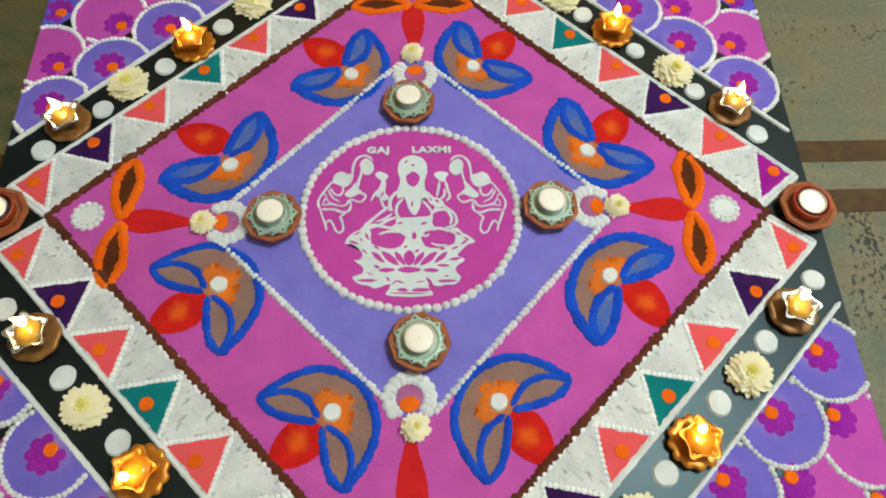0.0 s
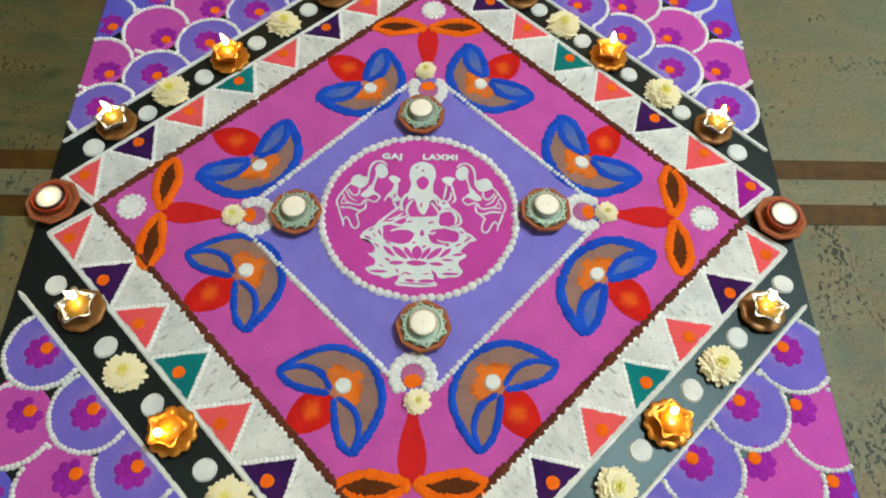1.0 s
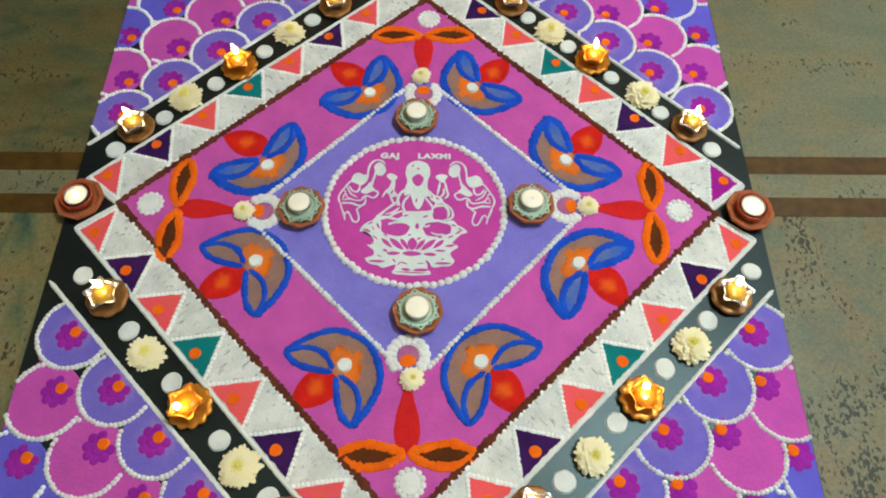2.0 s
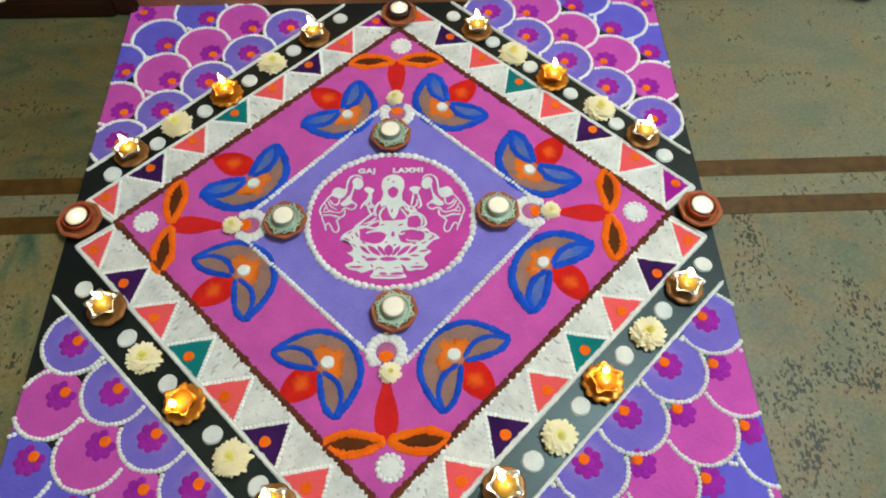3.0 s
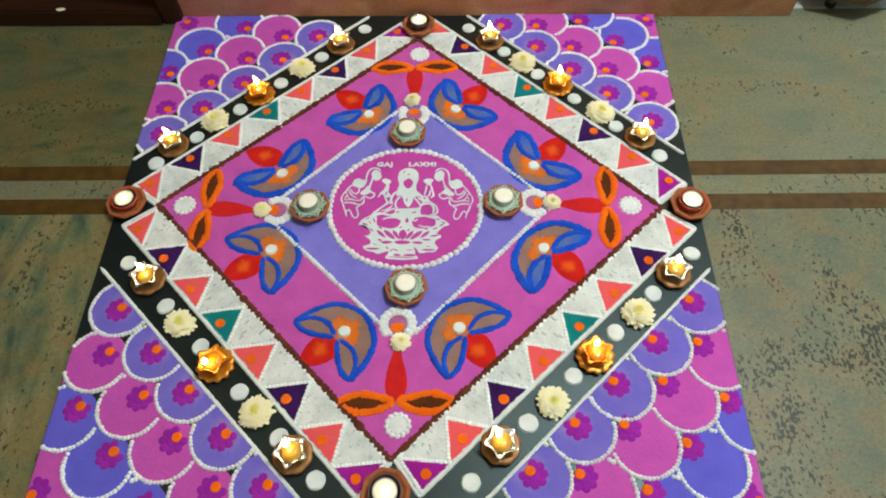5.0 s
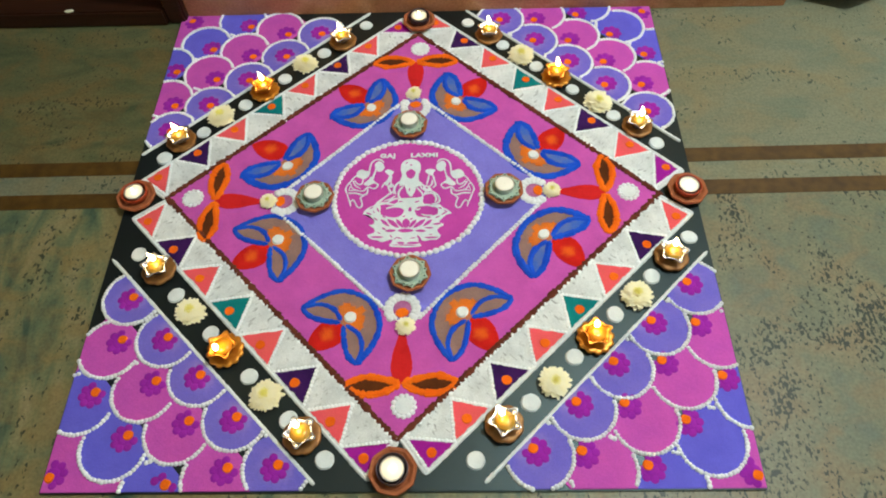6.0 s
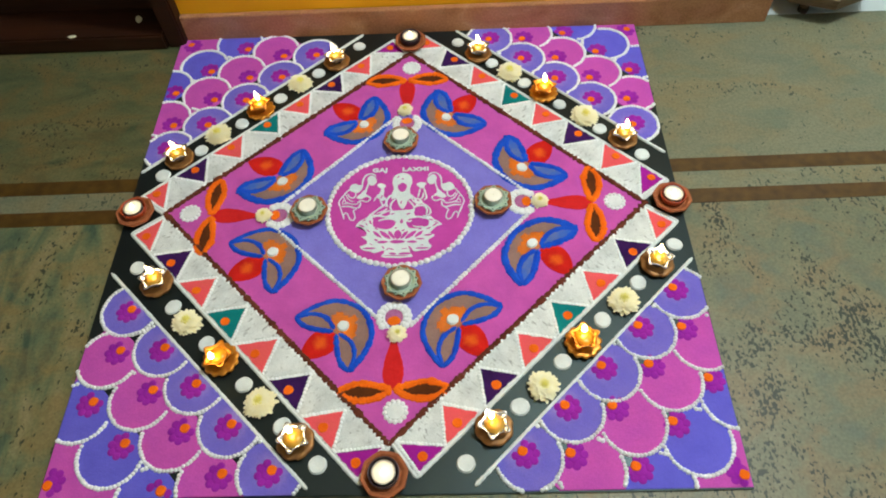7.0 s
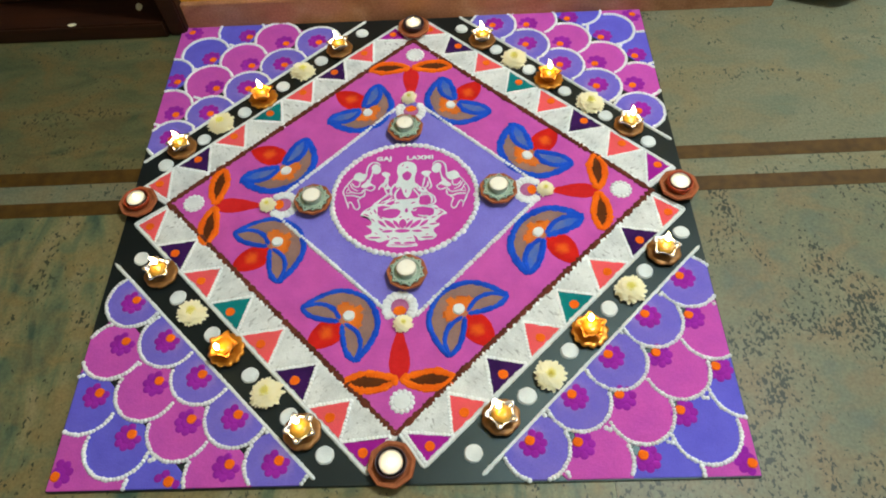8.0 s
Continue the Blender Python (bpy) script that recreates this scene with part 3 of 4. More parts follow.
    fill(696, 498, 724, 500, 752, 498, 760, 511, 766, 522, 745, 525, 724, 526, 702, 525, 682, 522, 688, 511)
    gap(724, 443, 724, 471, 21)
    for x0, x1, y1, w in ((698, 717, 470, 10), (675, 706, 470, 12), (657, 681, 466, 9)):
        gap(x0, 446, x1, y1, w, 0.4)
        gap(1449 - x0, 446, 1449 - x1, y1, w, 0.4)
    gap(702, 478, 745, 478, 11)
    gap(669, 479, 699, 478, 8)
    gap(749, 478, 777, 479, 8)
    gap(772, 470, 796, 470, 5)
    gap(661, 470, 672, 475, 5)
    gap(630, 497, 668, 497, 6)
    gap(772, 498, 810, 497, 6)
    gap(702, 513, 723, 514, 7)
    gap(727, 514, 763, 513, 7)
    gap(686, 519, 762, 520, 3)
    gap(618, 427, 634, 433, 5)
    gap(646, 413, 653, 426, 5)
    gap(636, 420, 642, 430, 3)
    gap(815, 433, 830, 423, 5)
    gap(806, 412, 816, 416, 4)
    gap(794, 460, 816, 457, 5)
    gap(628, 461, 642, 458, 3)
    gap(682, 490, 690, 499, 5)
    gap(754, 491, 766, 506, 6)
    gap(733, 411, 733, 425, 9, 0.7)
    gap(714, 438, 722, 436, 4)
    gap(734, 447, 742, 442, 4)
    gap(734, 500, 752, 498, 3)
    gap(786, 489, 794, 488, 3)
    gap(640, 441, 650, 450, 4)
    gap(800, 441, 812, 436, 4)
    gap(648, 482, 660, 488, 3)
    gap(700, 497, 716, 502, 4)
    gap(694, 504, 702, 496, 4)
    gap(626, 417, 638, 411, 3)
    gap(820, 420, 832, 425, 3)
    gap(661, 436, 672, 442, 4)
    gap(778, 441, 788, 440, 4)
    emblem = part("emblem", art, EMBLEM_WHITE, rangoli, "white powder line drawing of plain shapes")
    tagged(part("free_ground", gaps, DISC_PINK, emblem, "pink ground left free in the white drawing"), kind="stuff")

    for word, x, y in (("GAJ", -0.042, 0.0945), ("LAXMI", 0.028, 0.0945)):
        fc = bpy.data.curves.new("word", "FONT")
        fc.body, fc.size, fc.align_x, fc.align_y = word, 0.0128, "CENTER", "CENTER"
        fc.extrude, fc.offset, fc.space_character = 0.0006, 0.0007, 1.14
        ob = new("lettering", fc)
        ob.parent = rangoli
        ob.matrix_basis = pose(x, y, z + 0.0008) @ Matrix.Diagonal((1.28, 1.0, 1.0, 1.0))
        fc.materials.append(EMBLEM_WHITE)
        ob["label"] = "white powder lettering"


def build_fans():
    """Eight fans in blue outline, each with a red flame pointing outwards."""
    tip_a, tip_b = Vector((0.047, 0.074)), Vector((0.047, -0.074))
    arc = [tip_b, Vector((0.008, -0.066)), Vector((-0.024, -0.048)), Vector((-0.041, -0.014)), Vector((-0.041, 0.014)), Vector((-0.024, 0.048)), Vector((0.008, 0.066)), tip_a]
    back = curve(arc, False, 5)
    lobe = lambda s: curve([Vector((0.047, 0.074 * s)), Vector((0.046, 0.05 * s)), Vector((0.034, 0.026 * s)), Vector((0.018, 0.004 * s))], False, 5)
    under = lambda s: curve([Vector((0.047, 0.074 * s)), Vector((0.022, 0.058 * s)), Vector((0.010, 0.034 * s)), Vector((0.014, 0.006 * s))], False, 5)
    field = back + lobe(1)[1:] + lobe(-1)[::-1][1:-1]
    star = []
    for i in range(22):
        a = math.pi * (0.42 + 1.16 * i / 21)
        r = (0.031 if i % 2 else 0.022) + 0.004 * math.sin(7.1 * i)
        star.append(Vector((r * math.cos(a) + 0.004, r * math.sin(a))))
    star.append(Vector((0.008, -0.008)))
    star.append(Vector((0.008, 0.008)))
    fans = []
    for bold in (1.32, 0.98):
        fan = part("fan", slab(bmesh.new(), field, 0.0021, jag=0.0006), FAN_GREY, rangoli, "grey-brown powder fan")
        edge = bmesh.new()
        stroke(edge, back, 0.0122 * bold, 0.0042, 0, rough=0.35)
        for s in (1, -1):
            stroke(edge, lobe(s), 0.0114 * bold, 0.0042, 0, rough=0.35, seed=4 + s)
            stroke(edge, under(s), 0.0102 * bold, 0.0040, 0, rough=0.35, seed=9 + s)
        part("outline", edge, BLUE, fan, "blue powder outline")
        if bold > 1:
            for s in (1, -1):
                part("lobe", slab(bmesh.new(), lobe(s) + under(s)[::-1][:-1], 0.0027, jag=0.0004), LOBE_BLUE, fan, "grey-blue rubbed powder")
        fans.append(fan)
        part("burst", slab(bmesh.new(), star, 0.0005, 0.0019, jag=0.0008, step=0.003, inset=0.0002), BURST, fan, "orange powder burst")
        part("dot", slab(bmesh.new(), ring(0.0118, 22), 0.0056, jag=0.0008, inset=0.003, step=0.002), WHITE, fan, "white powder dot")
    drop = curve([Vector((-0.034, 0.010)), Vector((-0.020, 0.023)), Vector((0.002, 0.0255)), Vector((0.022, 0.018)), Vector((0.039, 0.003)), Vector((0.028, -0.013)), Vector((0.004, -0.023)), Vector((-0.022, -0.021)), Vector((-0.036, -0.008))], True, 5)
    flame = part("flame_motif", slab(bmesh.new(), drop, 0.0018, jag=0.0012), FLAME_RED, rangoli, "red powder flame with an orange middle")
    placed = []
    # side, distance and place along the side; the tips' reach, outwards and sideways; half their span, likewise; the flame's place from the dot and its turn
    for deg, d, s, mx, my, hx, hy, fx, fy, turn in (
            (135, 0.2178, 0.1117, 0.0432, -0.0036, 0.0063, 0.0770, 0.0585, -0.0035, 24), (135, 0.2143, -0.0997, 0.0445, -0.0007, -0.0014, 0.0707, 0.0552, -0.0028, 10),
            (45, 0.2298, 0.1025, 0.0452, -0.0014, 0.0022, 0.0714, 0.0512, -0.0014, 4), (45, 0.2319, -0.1018, 0.0456, -0.0032, -0.0039, 0.0760, 0.0537, 0.0, 8),
            (-135, 0.2277, -0.0976, 0.0480, -0.0050, 0.0035, 0.0725, 0.0544, -0.0064, -14), (-135, 0.2383, 0.1110, 0.0470, -0.0004, 0.0025, 0.0711, 0.0474, -0.0035, -6),
            (-45, 0.2333, 0.1075, 0.0421, 0.0010, -0.0039, 0.0795, 0.0544, 0.0035, -12), (-45, 0.2369, -0.1025, 0.0459, 0.0050, 0.0028, 0.0750, 0.0495, -0.0057, -8)):
        shape = Matrix(((mx / 0.047, hx / 0.074, 0, 0), (my / 0.047, hy / 0.074, 0, 0), (0, 0, 1, 0), (0, 0, 0, 1)))
        m = side_pose(deg) @ pose(d, s, 0) @ shape
        f = side_pose(deg) @ pose(d + fx, s + fy, 0, 0, 0, turn)
        fan = fans[0] if deg > 0 or (deg, s) == (-45, 0.1075) else fans[1]
        if fan in placed:
            copy_part(fan, m)
        else:
            fan.matrix_basis = m
            placed.append(fan)
        if flame in placed:
            again("flame_motif", flame, rangoli, f)["label"] = "red powder flame with an orange middle"
        else:
            flame.matrix_basis = f
            placed.append(flame)


def copy_part(ob, m):
    """A part and its sub-parts once more, on the same meshes."""
    o = again(ob.name.split(".")[0], ob, ob.parent, m)
    if "label" in ob:
        o["label"] = ob["label"]
    for c in ob.children:
        k = again(c.name.split(".")[0], c, o, c.matrix_basis)
        if "label" in c:
            k["label"] = c["label"]
    return o


def build_corner_motifs():
    """At each corner of the field: a red petal, a pair of leaves, a white aster and a scalloped end piece."""
    petal = part("petal_motif", slab(bmesh.new(), curve([(0.270, 0.003), (0.30, 0.0125), (0.325, 0.0175), (0.344, 0.0165), (0.358, 0.008), (0.362, 0.0), (0.358, -0.008), (0.344, -0.0165), (0.325, -0.0175), (0.30, -0.0125), (0.270, -0.003)], True, 4), 0.0020, jag=0.0012), RED, rangoli, "red powder petal")
    shape = [(0.361, 0.006), (0.352, 0.03), (0.348, 0.055), (0.353, 0.074), (0.360, 0.086), (0.370, 0.078), (0.377, 0.06), (0.375, 0.03)]
    leaf = part("leaf_motif", slab(bmesh.new(), curve(shape, True, 5), 0.0018), LEAF_BROWN, rangoli, "dark brown powder leaf")
    part("outline", stroke(bmesh.new(), curve(shape, True, 5), 0.0138, 0.0044, 0, True, 0.45), ORANGE, leaf, "orange powder outline")
    mirror = [(x, -y) for x, y in shape]
    leaf2 = part("leaf_motif", slab(bmesh.new(), curve(mirror, True, 5), 0.0018), LEAF_BROWN, rangoli, "dark brown powder leaf")
    part("outline", stroke(bmesh.new(), curve(mirror, True, 5), 0.0138, 0.0044, 0, True, 0.45, seed=7), ORANGE, leaf2, "orange powder outline")
    bm = bmesh.new()
    slab(bm, ring(0.015, 24), 0.003, inset=0.002)
    aster = part("aster_motif", bm, WHITE, rangoli, "white powder aster")
    for i in range(13):
        t = 2 * math.pi * i / 13
        bead(aster, 0.0165 * math.cos(t), 0.0165 * math.sin(t), 0.0, 0.0046, 0.0038)
    arch = part("scallop_motif", slab(bmesh.new(), ring(0.0185, 18, 0.230, 0, 0.0165), 0.0028, jag=0.003, step=0.002), powder("rubbed_mauve_powder", rgb(178, 108, 158), rgb(142, 66, 120)), rangoli, "mauve powder heart with a scalloped white arch")
    for i in range(13):
        t = radians(-128 + 256 * i / 12)
        for r, k in ((0.0250, 0.0072), (0.0195, 0.0050)):
            bead(arch, 0.231 - r * math.cos(t), r * math.sin(t), 0.001, k, 0.0042)
    part("middle", slab(bmesh.new(), ring(0.0095, 16, 0.238, 0, 0.0120), 0.0034, jag=0.0015, step=0.002), ORANGE, arch, "orange powder")
    first = True
    for deg, aster_at, dx, dy, turn in ((0, (0.403, 0.002), 0, 0.001, -3), (90, (0.015, 0.391), -0.010, -0.006, 1), (180, (-0.401, 0.003), -0.002, 0.004, -2), (270, (0.003, -0.399), 0.002, -0.002, 1)):
        m = side_pose(deg, 0.0) @ pose(0.36 + dx, dy, 0, 0, 0, turn) @ pose(-0.36, 0, 0)
        a = pose(aster_at[0], aster_at[1], 0.0004, 0, 0, deg)
        if first:
            petal.matrix_basis = leaf.matrix_basis = leaf2.matrix_basis = arch.matrix_basis = m
            aster.matrix_basis, first = a, False
            continue
        for ob in (petal, leaf, leaf2, arch):
            copy_part(ob, m)
        copy_part(aster, a)


# places of the six whole triangles along each side
TRI_S = {135: (-0.215, -0.1315, -0.0465, 0.0385, 0.1275, 0.2135), 45: (-0.218, -0.127, -0.0435, 0.041, 0.132, 0.214),
         -135: (-0.2145, -0.131, -0.0425, 0.044, 0.135, 0.2225), -45: (-0.2265, -0.139, -0.050, 0.0355, 0.124, 0.215)}


def build_triangle_band():
    """White band with coloured triangles between the brown line and the inner white line."""
    fills = {"coral": (CORAL, "coral powder triangle"), "plum": (PLUM, "dark plum powder triangle"), "teal": (TEAL, "teal powder triangle"), "purple": (CORNER_PURPLE, "bright purple powder triangle")}
    # order runs counter-clockwise along each side
    orders = {45: "purple coral plum coral teal coral plum coral", 135: "purple coral plum coral teal coral plum coral",
              -135: "coral plum coral teal coral plum coral purple", -45: "purple coral plum coral teal coral plum coral"}
    for deg, names in orders.items():
        m = side_pose(deg)
        (d1, tilt), (inner, slope) = LINE_AT[deg], BROWN_AT[deg]
        at_line = lambda q, off=0.0: (d1 + tilt * q + off, q)
        at_brown = lambda q, off=0.003: (inner + slope * q + off, q)
        band = part("white_band", slab(bmesh.new(), [at_brown(-0.318, -0.001), at_line(-0.326), at_line(0.326), at_brown(0.318, -0.001)], 0.0022, jag=0.0008), WHITE_WORN, rangoli, "thinly spread white powder band", m)
        words = names.split()
        ss = (-0.297,) + TRI_S[deg] + (0.299,)
        for i, (w, s) in enumerate(zip(words, ss)):
            mat, lab = fills[w]
            if i in (0, 7):
                e = -1 if i == 0 else 1
                poly = [at_line(e * 0.319, -0.003), at_brown(e * 0.311, 0.010), at_line(e * 0.266, -0.003)]
            else:
                poly = [at_line(s - 0.0365, -0.003), at_line(s + 0.0365, -0.003), at_brown(s + 0.002 + random.uniform(-0.004, 0.004), 0.012 + random.uniform(-0.002, 0.002))]
            poly = [Vector(q) for q in poly]
            tri = part("triangle", slab(bmesh.new(), poly, 0.0030, jag=0.0017, step=0.003, seed=deg + s), mat, band, lab)
            c = (poly[0] + poly[1] + poly[2]) / 3
            cx = d1 + tilt * s - 0.0155
            cy = s if i not in (0, 7) else (1 if i == 7 else -1) * 0.300
            part("dot", slab(bmesh.new(), ring(0.0096, 18, cx, cy), 0.0040, jag=0.001, inset=0.002, step=0.002), ORANGE, band, "orange powder dot")
            edge = bmesh.new()
            for p, q in ((poly[0], poly[2]), (poly[1], poly[2])) if i not in (0, 7) else ((poly[0], poly[1]), (poly[2], poly[1])):
                nrm = Vector((q.y - p.y, p.x - q.x)).normalized()
                if (c - p).dot(nrm) > 0:
                    nrm = -nrm
                k = int((q - p).length / 0.0058)
                for j in range(k + 1):
                    at = p.lerp(q, j / k) + nrm * 0.0016
                    dome(edge, at.x, at.y, 0.0004, 0.0040 * random.uniform(0.8, 1.15), 0.0036, 7)
            tagged(part("beading", edge, BEAD_WHITE, band), kind="stuff")
        edge = bmesh.new()
        for i in range(78):
            s = -0.312 + 0.624 * i / 77
            dome(edge, at_brown(s)[0] - 0.0005 + random.uniform(-0.002, 0.0022), s + random.uniform(-0.002, 0.002), 0.0002, random.uniform(0.0026, 0.0062), 0.0036, 7)
        tagged(part("beading", edge, BEAD_WHITE, band), kind="stuff")
        # the two white lines that bound the black band, and the short end lines
        bm = bmesh.new()
        stroke(bm, [at_line(-0.328, 0.001), at_line(0.328, 0.001)], 0.0062, 0.0034, rough=0.25)
        stroke(bm, [at_line(-0.328, 0.001), at_brown(-0.318, 0.0)], 0.0056, 0.0034, rough=0.3)
        stroke(bm, [at_line(0.328, 0.001), at_brown(0.318, 0.0)], 0.0056, 0.0034, rough=0.3)
        part("white_line", bm, WHITE, rangoli, "white powder line", m)
        o, lean = OUTER[deg]
        e = 2 * HALF * SQ - o - 0.012
        part("white_line", stroke(bmesh.new(), [(o - lean * e, -e), (o + lean * e, e)], 0.0066, 0.0034, rough=0.25), WHITE, rangoli, "white powder line", m)


def build_band_dots():
    dot = part("dot", slab(bmesh.new(), ring(0.0152, 30), 0.0030, jag=0.0008, inset=0.002, step=0.003), WHITE, rangoli, "round white powder dot")
    rows = {135: (0.408, (0.265, 0.174, 0.072, -0.03, -0.137, -0.258)), 45: (0.418, (0.250, 0.146, 0.052, -0.045, -0.149, -0.252)),
            -45: (0.419, (0.280, 0.170, 0.070, -0.035, -0.140, -0.262)), -135: (0.418, (-0.252, -0.134, -0.032, 0.074, 0.174, 0.26))}
    first = True
    for deg, (d, ss) in rows.items():
        for s in ss:
            k = random.uniform(0.92, 1.05)
            m = side_pose(deg) @ Matrix.LocRotScale((d, s, 0), Euler((0, 0, random.uniform(0, 6))), (k, k * random.uniform(0.9, 1.0), 1))
            if first:
                dot.matrix_basis, first = m, False
            else:
                again("dot", dot, rangoli, m)["label"] = "round white powder dot"


def build_scales():
    """Fish-scale corners: rows of rounded scales with beaded white rims and small flowers."""
    kinds = ((0.050, SCALE_LILAC, "lilac"), (0.0505, SCALE_PINK, "pink"), (0.051, SCALE_BLUE, "violet-blue"), (0.095, SCALE_PINK, "pink"))
    # for each corner: how far the three rows reach out, the flowers' distances, and the places along the side
    plans = {135: ((0.508, 0.590, 0.672), (0.453, 0.506, 0.587, 0.706), ((0.220, 0.122, 0.024, -0.074, -0.172), (0.173, 0.071, -0.023, -0.12), (0.116, 0.023, -0.079), (0.0,))),
             45: ((0.523, 0.598, 0.687), (0.468, 0.520, 0.596, 0.711), ((0.205, 0.107, 0.011, -0.086, -0.192), (0.150, 0.054, -0.041, -0.138), (0.095, 0.001, -0.09), (-0.004,))),
             -45: ((0.531, 0.611, 0.697), (0.464, 0.517, 0.598, 0.724), ((0.200, 0.100, 0.001, -0.092, -0.191), (0.147, 0.055, -0.040, -0.144), (0.100, 0.003, -0.092), (0.006,))),
             -135: ((0.522, 0.598, 0.679), (0.467, 0.522, 0.600, 0.722), ((-0.182, -0.077, 0.018, 0.114, 0.217), (-0.127, -0.025, 0.067, 0.167), (-0.078, 0.020, 0.122), (-0.009,)))}
    for deg, (reach, heart, places) in plans.items():
        inner, lean = OUTER[deg][0] + 0.001, OUTER[deg][1]
        rows = [((reach + (0.8,))[k] - r, r, places[k], heart[k], mat, tint) for k, (r, mat, tint) in enumerate(kinds)]
        m = side_pose(deg)
        back = m.inverted()
        limits = [back.to_3x3() @ Vector(v) for v in ((1, 0, 0), (-1, 0, 0), (0, 1, 0), (0, -1, 0))]
        laid = []
        for k, (d, r, ss, fd, mat, tint) in enumerate(rows):
            for n, s in enumerate(ss):
                off = Vector((random.uniform(-0.0012, 0.0012), random.uniform(-0.0012, 0.0012)))
                poly = ring(r, 44, d + off.x, s + off.y)
                if k:
                    # the powder runs on under the scales of the row before
                    front = [radians(-90 + 180 * i / 24) for i in range(25)]
                    poly = [Vector((d + off.x + (r + 0.003) * math.cos(t), s + off.y + (r + 0.003) * math.sin(t))) for t in front]
                    poly += [Vector((d - 0.046, s + off.y + r + 0.003)), Vector((d - 0.046, s + off.y - r - 0.003))]
                poly = cut(poly, -1, lean, -inner)
                if k == 3:
                    poly = [Vector(p) for p in ((0.60, -0.2), (0.76, -0.2), (0.76, 0.2), (0.60, 0.2))]
                for v in limits:
                    poly = cut(poly, v.x, v.y, HALF - 0.0015) if poly else poly
                if len(poly) < 3:
                    continue
                c = Vector((fd + (0.004 if k < 3 else -0.003), s + off.y))
                top = 0.0024 - 0.0005 * k + 0.00009 * (n % 2)
                sc = part("scale", slab(bmesh.new(), [p - c for p in poly], top), mat, rangoli, tint + " powder scale", m @ pose(c.x, c.y, 0))
                inside = lambda p, g=0.002: on_board(m @ Vector((p.x, p.y, 0)), g)
                # rim of white beads where no nearer scale covers it
                if k < 3:
                    bm, n, made = bmesh.new(), int(2 * math.pi * r / 0.0059), 0
                    for i in range(n):
                        t = 2 * math.pi * i / n
                        p = Vector((d + off.x + r * math.cos(t), s + off.y + r * math.sin(t)))
                        if p.x < inner + lean * p.y + 0.003 or not inside(p):
                            continue
                        if k and any((p - Vector((rows[k - 1][0], q))).length < rows[k - 1][1] + 0.0036 for q in rows[k - 1][2]):
                            continue
                        if math.cos(t) < (-0.72 if k else -0.5):
                            continue
                        if any(q != s and (p - Vector((d, q))).length < r - 0.0015 for q in ss[:ss.index(s)]) or any(o != (k, s) and (p - q).length < 0.0054 for o, q in laid):
                            continue
                        laid.append(((k, s), p.copy()))
                        p = p - c + Vector((random.uniform(-1, 1), random.uniform(-1, 1))) * 0.0005
                        size = random.uniform(0.0032, 0.0043)
                        if deg < 0 and k < 2:
                            bead(sc, p.x, p.y, 0.0006, size, 0.0044)
                            continue
                        dome(bm, p.x, p.y, 0.0006, size, 0.0044, 8)
                        made += 1
                    if made:
                        tagged(part("rim", bm, BEAD_WHITE, sc, "beaded white powder rim", smooth=True), kind="stuff")
                    else:
                        bm.free()
                # small flower: a cluster of purple petals beside an orange middle
                bm, made = bmesh.new(), 0
                spread = random.uniform(-12, 12)
                out = -1 if k == 3 else 1
                for i in range(7):
                    a = radians(-132 + 44 * i + spread)
                    p = Vector((out * (0.006 + 0.0155 * math.cos(a)), 0.0155 * math.sin(a)))
                    if p.x + c.x < inner + lean * c.y + 0.002 or not inside(p + c, 0.0065):
                        continue
                    dome(bm, p.x, p.y, top - 0.0006, 0.0072, 0.0014, 9)
                    made += 1
                if made and inside(c, 0.0075):
                    if inside(c + Vector((0.006 * out, 0)), 0.0125):
                        dome(bm, 0.006 * out, 0, top - 0.0006, 0.0125, 0.0016, 12)
                    part("flower", bm, PETAL_PURPLE, sc, "purple powder flower")
                    part("flower_middle", slab(bmesh.new(), ring(0.0084, 18), 0.0018, top, jag=0.001, inset=0.002, step=0.002), ORANGE, sc, "orange powder flower middle")
                else:
                    bm.free()


# ---------------------------------------------------------------- lamps, candles and flowers
def octagon(a, k):
    """Radius factor of a regular octagon, softened."""
    seg = math.pi / 4
    return 0.94 + 0.06 * (math.cos(seg / 2) / math.cos((a % seg) - seg / 2) - 0.924) / 0.076 * 0.95


def flame_mesh(h, r, lean=0.0):
    bm = bmesh.new()
    prof = ((0.25, 0.0), (0.8, 0.12), (1.0, 0.3), (0.82, 0.52), (0.48, 0.75), (0.12, 0.96))
    lathe(bm, [(r * a, h * b) for a, b in prof], 12)
    for v in bm.verts:
        v.co.x += lean * (v.co.z / h) ** 2 * h
    return bm


def candle(parent, r, h, z, cup_mat):
    bm = bmesh.new()
    lathe(bm, ((r * 0.96, z), (r, z + h * 0.1), (r, z + h), (r * 1.03, z + h + 0.0006), (r * 0.96, z + h + 0.0006), (r * 0.95, z + h * 0.75)), 32)
    cup = part("candle_cup", bm, cup_mat, parent, smooth=False)
    part("wax", lathe(bmesh.new(), ((r * 0.95, z + 0.001), (r * 0.95, z + h * 0.9), (r * 0.8, z + h * 0.97), (0.003, z + h * 0.95)), 32), WAX, cup, "creamy white wax", smooth=True)
    part("wick", lathe(bmesh.new(), ((0.0008, z + h * 0.9), (0.0006, z + h + 0.002)), 6), WAX, cup)


